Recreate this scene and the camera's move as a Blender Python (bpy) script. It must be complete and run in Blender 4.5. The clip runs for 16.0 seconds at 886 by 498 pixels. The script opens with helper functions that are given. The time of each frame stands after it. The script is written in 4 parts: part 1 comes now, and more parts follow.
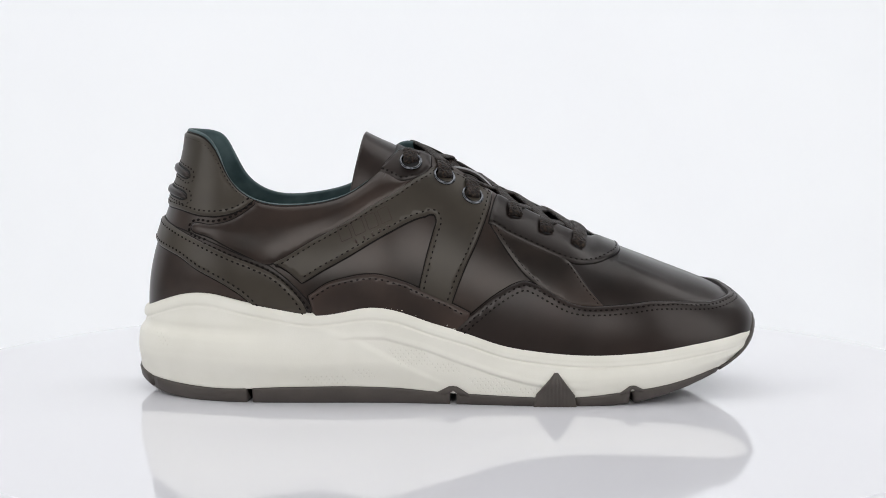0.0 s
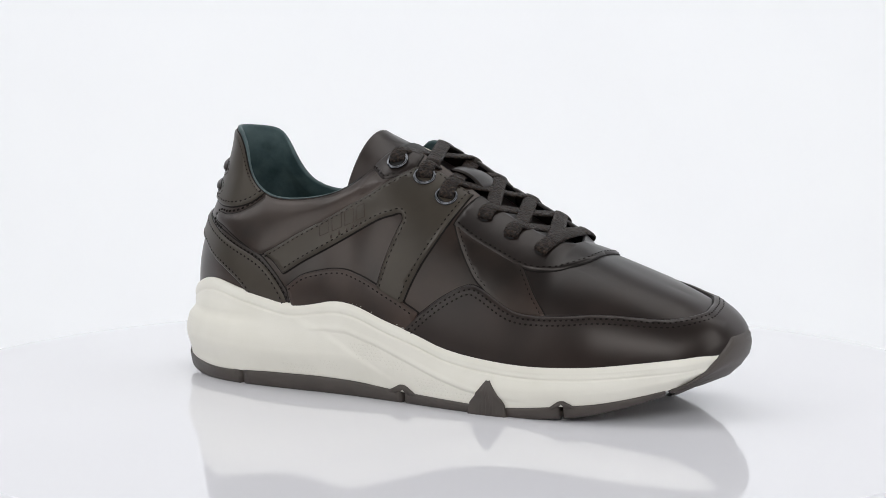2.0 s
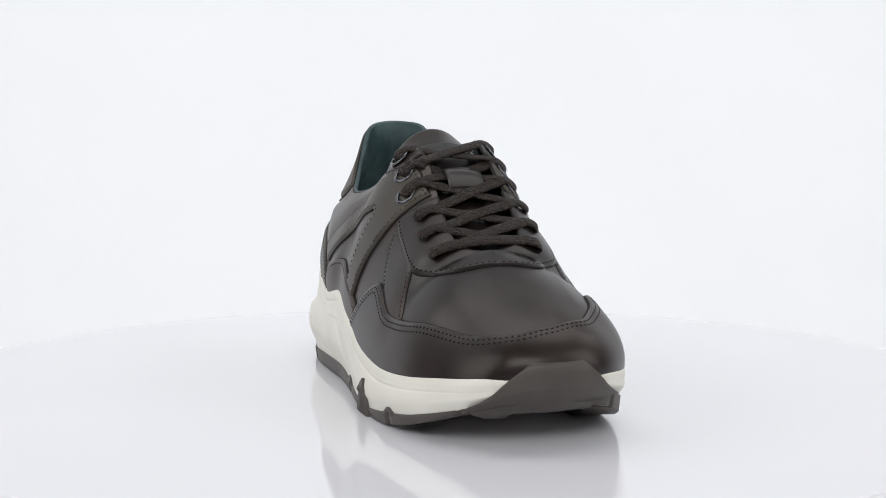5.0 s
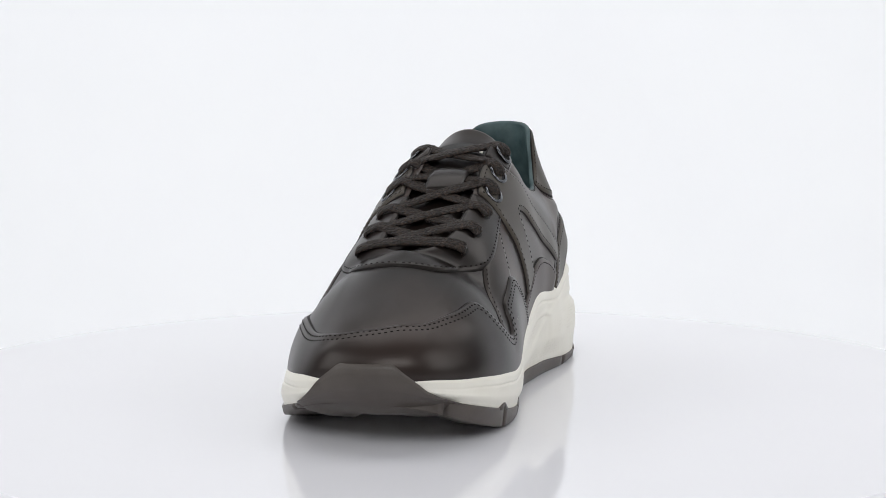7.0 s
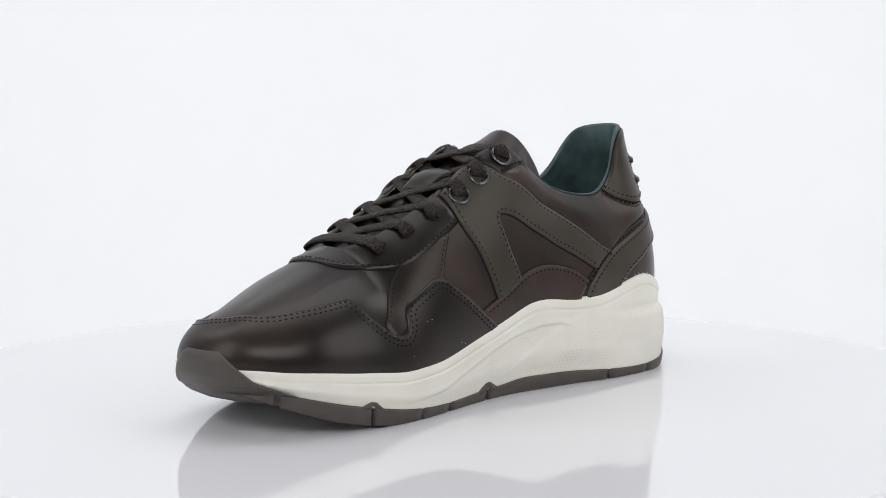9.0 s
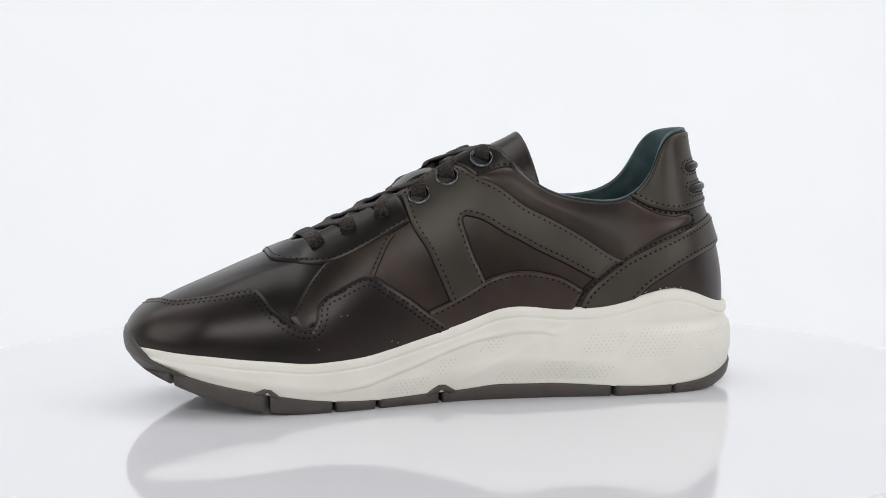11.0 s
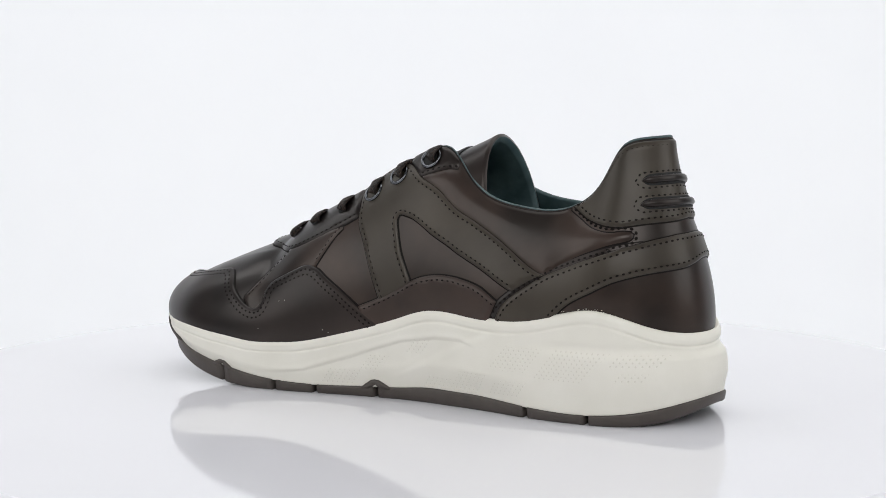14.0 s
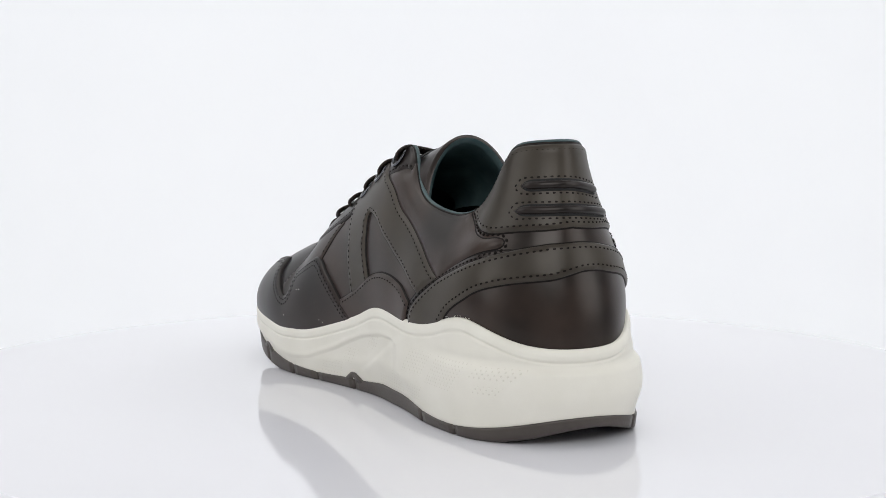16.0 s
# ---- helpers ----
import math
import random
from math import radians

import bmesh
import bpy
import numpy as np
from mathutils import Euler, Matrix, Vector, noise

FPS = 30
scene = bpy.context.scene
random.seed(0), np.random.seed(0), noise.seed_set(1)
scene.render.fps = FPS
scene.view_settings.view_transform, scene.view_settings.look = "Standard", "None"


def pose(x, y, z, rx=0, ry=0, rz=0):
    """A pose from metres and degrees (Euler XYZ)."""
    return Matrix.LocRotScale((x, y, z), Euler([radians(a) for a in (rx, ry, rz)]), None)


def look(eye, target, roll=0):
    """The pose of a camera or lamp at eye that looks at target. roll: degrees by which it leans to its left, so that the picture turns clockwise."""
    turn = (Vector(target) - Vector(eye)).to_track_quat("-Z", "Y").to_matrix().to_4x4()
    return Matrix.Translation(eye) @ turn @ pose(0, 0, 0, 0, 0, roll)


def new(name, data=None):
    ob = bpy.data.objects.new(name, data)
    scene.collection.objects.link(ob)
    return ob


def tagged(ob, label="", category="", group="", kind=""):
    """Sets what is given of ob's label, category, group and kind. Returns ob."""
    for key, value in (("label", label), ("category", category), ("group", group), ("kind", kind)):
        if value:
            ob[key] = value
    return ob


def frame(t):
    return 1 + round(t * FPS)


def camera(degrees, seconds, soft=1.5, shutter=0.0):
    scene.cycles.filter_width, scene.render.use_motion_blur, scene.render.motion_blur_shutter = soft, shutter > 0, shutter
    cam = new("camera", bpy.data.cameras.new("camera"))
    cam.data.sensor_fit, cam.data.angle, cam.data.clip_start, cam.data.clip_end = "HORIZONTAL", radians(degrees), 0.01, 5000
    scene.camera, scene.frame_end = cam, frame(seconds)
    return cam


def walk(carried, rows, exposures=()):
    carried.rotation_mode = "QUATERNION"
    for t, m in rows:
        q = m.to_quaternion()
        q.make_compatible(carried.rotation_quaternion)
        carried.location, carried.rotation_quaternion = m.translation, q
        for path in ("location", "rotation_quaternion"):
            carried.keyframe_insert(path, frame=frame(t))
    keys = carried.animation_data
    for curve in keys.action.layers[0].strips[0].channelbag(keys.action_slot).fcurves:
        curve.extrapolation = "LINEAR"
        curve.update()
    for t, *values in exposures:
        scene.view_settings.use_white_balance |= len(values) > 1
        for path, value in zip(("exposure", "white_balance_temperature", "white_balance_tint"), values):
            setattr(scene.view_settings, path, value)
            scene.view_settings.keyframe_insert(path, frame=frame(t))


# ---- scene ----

from mathutils.geometry import delaunay_2d_cdt

# ---- camera and its stand ----
cam = camera(28.73, 16.0, soft=0.5)
EYE = Vector((0.0, -0.85, 0.1602))
PITCH, YAW = radians(6.15), radians(0.077)
AIM = EYE + Vector((math.sin(YAW) * math.cos(PITCH), math.cos(YAW) * math.cos(PITCH), -math.sin(PITCH)))
walk(cam, [(0, look(EYE, AIM)), (16, look(EYE, AIM))])

# ---- light: area lamps out of view; side and top softboxes set by the leather's highlights ----
scene.view_settings.exposure = 0.38
world = bpy.data.worlds.new("studio")
scene.world = world
world.use_nodes = True
world.node_tree.nodes["Background"].inputs[0].default_value = (0.5, 0.52, 0.55, 1)
world.node_tree.nodes["Background"].inputs[1].default_value = 0.05


def softbox(name, eye, target, w, h, power, color=(1, 1, 1)):
    data = bpy.data.lights.new(name, "AREA")
    data.shape, data.size, data.size_y, data.energy, data.color = "RECTANGLE", w, h, power, color
    ob = new(name, data)
    ob.matrix_world = look(eye, target)
    return ob


softbox("softbox_left", (-0.90, -0.45, 0.50), (0, 0, 0.08), 0.6, 0.8, 2.7)
softbox("softbox_right", (0.90, -0.45, 0.50), (0, 0, 0.08), 0.6, 0.8, 2.7)
# unseen fill above the camera, added to brighten the sides that face it
softbox("front_fill", (0, -1.25, 0.80), (0, 0, 0.08), 1.1, 0.5, 6.0)
softbox("softbox_top", (0, 0.25, 1.2), (0, 0.1, 0), 1.2, 0.7, 3.8)
# unseen pair added to brighten the backdrop
softbox("backdrop_fill_left", (-0.75, 0.30, 0.90), (-0.15, 1.1, 0.55), 0.5, 0.5, 2.45)
softbox("backdrop_fill_right", (0.75, 0.30, 0.90), (0.15, 1.1, 0.55), 0.5, 0.5, 2.45)


# ---- materials ----
def material(name, color, rough, color2=None, scale=40.0, grain=0.0, grain_scale=900.0, spec=0.5, metal=0.0, coat=0.0, rough_var=0.06, blend=(0.35, 0.7), tint=(1, 1, 1), relief=0.0004):
    m = bpy.data.materials.new(name)
    m.use_nodes = True
    nt = m.node_tree
    b = nt.nodes["Principled BSDF"]
    b.inputs["Base Color"].default_value = (*color, 1)
    b.inputs["Roughness"].default_value = rough
    b.inputs["Metallic"].default_value = metal
    b.inputs["Specular IOR Level"].default_value = spec
    b.inputs["Specular Tint"].default_value = (*tint, 1)
    b.inputs["Coat Weight"].default_value = coat
    b.inputs["Coat Roughness"].default_value = 0.25
    tc = nt.nodes.new("ShaderNodeTexCoord")
    if color2:
        n = nt.nodes.new("ShaderNodeTexNoise")
        n.inputs["Scale"].default_value = scale
        n.inputs["Detail"].default_value = 5
        r = nt.nodes.new("ShaderNodeValToRGB")
        r.color_ramp.elements[0].position, r.color_ramp.elements[1].position = blend
        r.color_ramp.elements[0].color = (*color, 1)
        r.color_ramp.elements[1].color = (*color2, 1)
        nt.links.new(tc.outputs["Object"], n.inputs["Vector"])
        nt.links.new(n.outputs["Fac"], r.inputs["Fac"])
        nt.links.new(r.outputs["Color"], b.inputs["Base Color"])
        mr = nt.nodes.new("ShaderNodeMapRange")
        mr.inputs["To Min"].default_value = max(0.02, rough - rough_var)
        mr.inputs["To Max"].default_value = rough + rough_var
        nt.links.new(n.outputs["Fac"], mr.inputs["Value"])
        nt.links.new(mr.outputs["Result"], b.inputs["Roughness"])
    if grain:
        g = nt.nodes.new("ShaderNodeTexNoise")
        g.inputs["Scale"].default_value = grain_scale
        g.inputs["Detail"].default_value = 3
        bp = nt.nodes.new("ShaderNodeBump")
        bp.inputs["Strength"].default_value = grain
        bp.inputs["Distance"].default_value = relief
        nt.links.new(tc.outputs["Object"], g.inputs["Vector"])
        nt.links.new(g.outputs["Fac"], bp.inputs["Height"])
        nt.links.new(bp.outputs["Normal"], b.inputs["Normal"])
    return m


LEATHER = material("burnished_leather", (0.0061, 0.0046, 0.0042), 0.32, (0.027, 0.0178, 0.0149), 16, 0.05, 1600, spec=0.35, blend=(0.40, 0.76), tint=(1.0, 0.93, 0.89))
QUARTER = material("brown_leather", (0.0095, 0.0066, 0.0054), 0.32, (0.050, 0.0320, 0.0250), 22, 0.05, 1600, spec=0.38, blend=(0.38, 0.77), tint=(1.0, 0.93, 0.88))
ARCHED = material("reddish_leather", (0.016, 0.0110, 0.0091), 0.36, (0.047, 0.0300, 0.0234), 26, 0.05, 1600, spec=0.34, tint=(1.0, 0.93, 0.89))
OLIVE = material("olive_leather", (0.028, 0.0229, 0.0173), 0.37, (0.053, 0.0436, 0.0328), 24, 0.05, 1600, spec=0.34, blend=(0.34, 0.74), tint=(1.0, 0.96, 0.91))
LINING = material("teal_lining", (0.030, 0.056, 0.060), 0.5, (0.080, 0.122, 0.126), 75, 0.5, 160, spec=0.35, relief=0.0008)
THREAD = material("dark_thread", (0.005, 0.0038, 0.0033), 0.75, (0.010, 0.0076, 0.0063), 300, spec=0.12)
LACE = material("waxed_lace", (0.0085, 0.0059, 0.0049), 0.55, (0.058, 0.038, 0.027), 800, 1.0, 750, spec=0.2, blend=(0.46, 0.76), relief=0.0016)
FOAM = material("offwhite_foam", (0.755, 0.735, 0.655), 0.5, (0.80, 0.78, 0.705), 45, 0.12, 1500)


def add_dimples(m):
    """Fields of small round pits pressed into the foam."""
    nt = m.node_tree
    b = nt.nodes["Principled BSDF"]
    tc = nt.nodes.new("ShaderNodeTexCoord")
    sep = nt.nodes.new("ShaderNodeSeparateXYZ")
    nt.links.new(tc.outputs["Object"], sep.inputs[0])

    def op(kind, a, c=None):
        n = nt.nodes.new("ShaderNodeMath")
        n.operation = kind
        for i, q in enumerate((a, c)):
            if q is None:
                continue
            if isinstance(q, (int, float)):
                n.inputs[i].default_value = q
            else:
                nt.links.new(q, n.inputs[i])
        return n.outputs[0]

    x, y, z = sep.outputs["X"], sep.outputs["Y"], sep.outputs["Z"]
    p, q = op("MULTIPLY", x, 2 * math.pi / 0.0025), op("MULTIPLY", z, 2 * math.pi / 0.0032)
    both = op("MINIMUM", op("COSINE", op("ADD", p, q)), op("COSINE", op("SUBTRACT", p, q)))
    dots = op("MINIMUM", op("MAXIMUM", op("MULTIPLY", op("SUBTRACT", both, 0.28), 2.2), 0.0), 1.0)

    def fields(side, rows):
        """Leaning patches: from x, to x, from z, to z, in millimetres."""
        total = 0.0
        for x0, x1, z0, z1 in rows:
            lean = op("ADD", x, op("MULTIPLY", op("SUBTRACT", z, (z0 + z1) / 2000), 0.8))
            across = op("LESS_THAN", op("ABSOLUTE", op("SUBTRACT", lean, (x0 + x1) / 2000)), (x1 - x0) / 2000)
            along = op("LESS_THAN", op("ABSOLUTE", op("SUBTRACT", z, (z0 + z1) / 2000)), (z1 - z0) / 2000)
            total = op("MAXIMUM", op("MULTIPLY", across, along), total)
        return op("MULTIPLY", total, side)

    medial = fields(op("GREATER_THAN", y, 0.003), [(-79, -60, 21, 32), (-110, -84, 19, 33), (-136, -117, 26, 32), (-130, -119, 20, 24), (-52, -35, 8, 18), (-73, -56, 9, 16),
                                                    (4, 14, 13, 22), (18, 37, 6, 13), (-20, -11, 24, 31), (-31, -17, 8, 14)])
    outer = fields(op("LESS_THAN", y, 0.003), [(-62, -43, 8, 14), (-39, -31, 12, 17), (-137, -130, 25, 32), (17, 35, 5, 13), (38, 50, 4, 9), (-22, -4, 18, 27), (-2, 9, 15, 20)])
    mask = op("MAXIMUM", medial, op("MULTIPLY", outer, 0.55))
    pit = op("MULTIPLY", dots, mask)
    # pits tinted darker: their inner shade put into the foam's colour
    mix = nt.nodes.new("ShaderNodeMix")
    mix.data_type, mix.blend_type = "RGBA", "MULTIPLY"
    src = [l.from_socket for l in nt.links if l.to_socket == b.inputs["Base Color"]][0]
    nt.links.new(src, mix.inputs[6])
    mix.inputs[7].default_value = (0.90, 0.89, 0.87, 1)
    nt.links.new(pit, mix.inputs[0])
    nt.links.new(mix.outputs[2], b.inputs["Base Color"])
    old = [l.from_node for l in nt.links if l.to_socket == b.inputs["Normal"]][0]
    bp = nt.nodes.new("ShaderNodeBump")
    bp.invert = True
    bp.inputs["Strength"].default_value = 0.45
    bp.inputs["Distance"].default_value = 0.0006
    nt.links.new(pit, bp.inputs["Height"])
    nt.links.new(old.outputs["Normal"], bp.inputs["Normal"])
    nt.links.new(bp.outputs["Normal"], b.inputs["Normal"])


add_dimples(FOAM)
RUBBER = material("taupe_rubber", (0.056, 0.0460, 0.0400), 0.48, (0.070, 0.058, 0.050), 80, 0.15, 1500)
STEEL = material("gunmetal", (0.12, 0.125, 0.135), 0.2, metal=1.0)
# dark cut edges, and the seam groove's shade painted beside them
EDGE = material("edge_paint_and_seam_shade", (0.0055, 0.0042, 0.0037), 0.6, (0.0095, 0.0070, 0.0060), 200, spec=0.15)
# near-black that stands for the shade inside holes and slots
HOLE_SHADE = material("hole_shade", (0.006, 0.006, 0.006), 0.8)
ACRYLIC = material("white_acrylic", (0.785, 0.785, 0.822), 0.06, (0.795, 0.795, 0.832), 6, 0.0, rough_var=0.01)
DARKCLOTH = material("grey_surround", (0.16, 0.16, 0.17), 0.9, (0.19, 0.19, 0.20), 3, 0.0, spec=0.1)
CLOTH = material("white_cloth", (0.86, 0.87, 0.89), 0.9, (0.88, 0.89, 0.905), 3, 0.0, spec=0.1)
TAGMAT = material("woven_tag", (0.018, 0.018, 0.018), 0.7, (0.04, 0.04, 0.04), 500, 0.4)


# ---- meshes ----
def tidy(bm):
    bmesh.ops.recalc_face_normals(bm, faces=bm.faces)


def mesh_of(name, bm, mat, smooth=True):
    me = bpy.data.meshes.new(name)
    bm.to_mesh(me)
    bm.free()
    me.materials.append(mat)
    for p in me.polygons:
        p.use_smooth = smooth
    return me


def part(name, bm, mat, parent=None, label="", smooth=True):
    ob = new(name, mesh_of(name, bm, mat, smooth))
    ob.parent = parent
    if label:
        tagged(ob, label)
    return ob


def grid_mesh(rows, close_u=False, close_v=False):
    """A bmesh from rows of points."""
    bm = bmesh.new()
    vs = [[bm.verts.new(p) for p in row] for row in rows]
    nr, nc = len(vs), len(vs[0])
    for i in range(nr if close_u else nr - 1):
        for j in range(nc if close_v else nc - 1):
            a, b, c, d = vs[i][j], vs[i][(j + 1) % nc], vs[(i + 1) % nr][(j + 1) % nc], vs[(i + 1) % nr][j]
            try:
                bm.faces.new((a, b, c, d))
            except ValueError:
                pass
    return bm, vs


def spline_loop(knots):
    """Second derivatives of a closed cubic spline through knots at whole numbers."""
    k = np.array(knots, float)
    n = len(k)
    a = np.zeros((n, n))
    for i in range(n):
        a[i, i], a[i, (i + 1) % n], a[i, (i - 1) % n] = 4, 1, 1
    rhs = 6 * (np.roll(k, -1, 0) - 2 * k + np.roll(k, 1, 0))
    return k, np.linalg.solve(a, rhs)


def spline_at(sp, u):
    k, m = sp
    n = len(k)
    u = np.mod(np.asarray(u, float), n)
    i = np.floor(u).astype(int) % n
    j = (i + 1) % n
    t = (u - np.floor(u))
    if k.ndim > 1:
        t = t[..., None]
    return k[i] * (1 - t) + k[j] * t + ((1 - t) ** 3 - (1 - t)) * m[i] / 6 + (t ** 3 - t) * m[j] / 6


# ---- the last: foot line (feather) and top line of the upper, millimetres, heel to toe ----
FOOT_L = [(-145, 3, 40), (-142.5, -9.5, 41), (-134.5, -20.5, 44.5), (-121.5, -30, 49), (-107, -37.5, 50), (-92, -41.2, 47), (-75, -43, 44), (-60, -44, 42),
          (-45, -44, 43.5), (-31, -44, 45), (-17, -45, 43), (-2, -46, 38), (15, -46.2, 33), (30, -46.5, 28), (47, -46.3, 25), (62, -45.7, 23.5),
          (76, -44.8, 23), (90, -43.1, 23.5), (104, -40.1, 24.5), (118, -34.8, 26), (130.6, -28.8, 27.5), (141.8, -20.8, 29), (149.5, -8.2, 31), (152, 8, 32)]
FOOT_M = [(-142, 16.5, 40), (-132, 28.5, 42), (-119, 37, 47), (-106, 40.6, 50), (-92, 42, 48), (-75, 42.8, 44), (-60, 44, 43),
          (-45, 43, 43.5), (-31, 43, 45), (-17, 43, 44), (-2, 43.5, 39), (15, 45, 34), (30, 47, 30), (47, 50, 26), (62, 52.5, 24.5),
          (76, 53.8, 24), (90, 54, 25.5), (105, 52.8, 27), (120, 49.5, 29), (133.2, 43.2, 30), (144, 34.2, 31.5), (150.3, 22.3, 32)]
TOP_L = [(-125.5, 4, 126.8), (-121.2, -5.2, 126.2), (-114, -12.2, 123.8), (-108, -16, 117), (-103, -19.5, 107), (-95, -23, 98), (-81, -27, 92.8), (-62, -28, 93),
         (-45, -24, 97), (-31, -17, 107), (-20, -10, 118), (-6, -7, 116), (12, -7.5, 106.5), (28, -8.5, 96.3), (45, -9.5, 87.2), (68, -8.0, 77),
         (76, 4.5, 75), (82, 4.7, 72.6), (90, 5, 69), (100, 5.8, 65), (109, 6.6, 61.5), (117, 7.5, 58.5), (123, 8.2, 56), (126, 8.5, 55)]
TOP_M = [(-121, 13, 126.4), (-112, 19.5, 124.4), (-106, 21.5, 117.5), (-101, 23.5, 107), (-93, 26, 98), (-80, 29.5, 93.3), (-62, 31, 94.5),
         (-46, 31, 99), (-33, 28, 109), (-21, 24, 120), (-6, 22, 118), (12, 23, 108), (28, 23.5, 98.3), (45, 23.5, 89.6), (68, 18.5, 78.6),
         (76, 4.5, 75), (82, 4.7, 72.6), (90, 5, 69), (100, 5.8, 65), (109, 6.6, 61.5), (117, 7.5, 58.5), (123, 8.2, 56)]
# handles of the cross profile, by station: outward at foot, height at foot, outward at top, drop at top
SHAPE = [(2, .42, .10, .33), (2.5, .42, .12, .33), (3, .42, .2, .33), (4, .40, .3, .33), (4, .40, .40, .33), (4, .4, .5, .32), (4, .40, .56, .32), (4, .40, .56, .31),
         (4, .42, .56, .28), (4, .42, .55, .24), (4, .42, .55, .17), (4, .42, .60, .12), (4, .42, .60, .11), (4, .44, .60, .10), (4, .46, .60, .09), (4, .5, .62, .07),
         (4, .52, .62, .05), (4, .52, .62, .035), (4, .52, .62, .035), (3.5, .5, .62, .06), (3, .48, .62, .12), (3.2, .46, .65, .16), (3.6, .45, .67, .22), (4, .45, .68, .27)]
TOE = len(FOOT_L) - 1
LOOP = 2 * TOE
FOOT = spline_loop(FOOT_L + FOOT_M[::-1])
TOP = spline_loop(TOP_L + TOP_M[::-1])
SLIM = [(a - 4.0, b, c - 0.06, d) if 8 < i < 22 else (a, b, c, d) for i, (a, b, c, d) in enumerate(SHAPE)]
FULL = [(a + (1.4 if i > 18 else 0), b, c + (0.09 if 0 < i < 5 else (-0.04 if 11 < i < 17 else 0)), d) for i, (a, b, c, d) in enumerate(SHAPE)]
HANDLE = spline_loop(SLIM + FULL[1:-1][::-1])


def upper_at(u, v):
    """The upper's surface, in metres: u runs round the shoe, v from the sole to the top line."""
    u, v = np.broadcast_arrays(np.asarray(u, float), np.asarray(v, float))
    b, t, s = spline_at(FOOT, u), spline_at(TOP, u), spline_at(HANDLE, u)
    b = b - np.array([0, 0, 3.0])
    t = np.where((np.abs(np.mod(u, LOOP) - TOE) <= TOE - 16)[..., None], (t + spline_at(TOP, LOOP - u)) / 2, t)
    flat = b - t
    hd = np.hypot(flat[..., 0], flat[..., 1])
    out = np.stack([flat[..., 0] / hd, flat[..., 1] / hd, np.zeros_like(hd)], -1)
    dz = (t - b)[..., 2]
    up = np.array([0, 0, 1.0])
    p1 = b + out * s[..., 0:1] + up * (s[..., 1] * dz)[..., None]
    p2 = t + out * (s[..., 2] * hd)[..., None] - up * (s[..., 3] * dz)[..., None]
    w = v[..., None]
    return ((1 - w) ** 3 * b + 3 * (1 - w) ** 2 * w * p1 + 3 * (1 - w) * w * w * p2 + w ** 3 * t) * 0.001


def upper_frame(u, v):
    """Point, outward normal and the two slopes."""
    e = 1e-3
    p = upper_at(u, v)
    v1 = np.clip(np.asarray(v, float), e, 1 - e)
    du = (upper_at(np.asarray(u) + e, v1) - upper_at(np.asarray(u) - e, v1)) / (2 * e)
    dv = (upper_at(u, v1 + e) - upper_at(u, v1 - e)) / (2 * e)
    n = np.cross(du, dv)
    n /= np.linalg.norm(n, axis=-1, keepdims=True) + 1e-12
    return p, n, du, dv


GU, GV = np.meshgrid(np.linspace(0, TOE, 277), np.linspace(0, 1, 81), indexing="ij")
GRID = {"L": upper_at(GU, GV) * 1000, "M": upper_at(LOOP - GU, GV) * 1000}


def find(side, x, z):
    """(u, v) of the point of one side that shows at x, z from that side, in millimetres."""
    g = GRID[side]
    d = (g[..., 0] - x) ** 2 + (g[..., 2] - z) ** 2
    i = np.unravel_index(np.argmin(d), d.shape)
    u, v = float(GU[i]), float(GV[i])
    if side == "M":
        u = LOOP - u
    for _ in range(4):
        p, n, du, dv = upper_frame(u, v)
        j = np.array([[du[0], dv[0]], [du[2], dv[2]]]) * 1000
        if abs(np.linalg.det(j)) < 1:
            break
        s = np.linalg.solve(j, [x - p[0] * 1000, z - p[2] * 1000])
        s = np.clip(s, -0.4, 0.4)
        u, v = u + s[0], min(1, max(0, v + s[1]))
    return u, v


def curve(points, step=2.0):
    """A smooth line on the upper through points ('L', x, z), ('M', x, z) or ('S', u, v): dense (u, v)."""
    uv = []
    for k, a, b in points:
        q = (a, b) if k == "S" else find(k, a, b)
        if uv:
            q = (q[0] + LOOP * round((uv[-1][0] - q[0]) / LOOP), q[1])
        uv.append(q)
    uv = np.array(uv)
    if len(uv) > 2:
        ext = np.vstack([2 * uv[0] - uv[1], uv, 2 * uv[-1] - uv[-2]])
        out = []
        for i in range(1, len(ext) - 2):
            p0, p1, p2, p3 = ext[i - 1:i + 3]
            for t in np.linspace(0, 1, 9)[:-1]:
                out.append(0.5 * (2 * p1 + (p2 - p0) * t + (2 * p0 - 5 * p1 + 4 * p2 - p3) * t * t + (3 * p1 - p0 - 3 * p2 + p3) * t ** 3))
        out.append(uv[-1])
        uv = np.array(out)
    else:
        uv = uv[0] + (uv[1] - uv[0]) * np.linspace(0, 1, 40)[:, None]
    uv[:, 1] = np.clip(uv[:, 1], 0, 1)
    p = upper_at(uv[:, 0], uv[:, 1])
    s = np.concatenate([[0], np.cumsum(np.linalg.norm(np.diff(p, axis=0), axis=1))])
    n = max(2, int(s[-1] * 1000 / step) + 1)
    q = np.linspace(0, s[-1], n)
    return np.stack([np.interp(q, s, uv[:, 0]), np.interp(q, s, uv[:, 1])], 1)


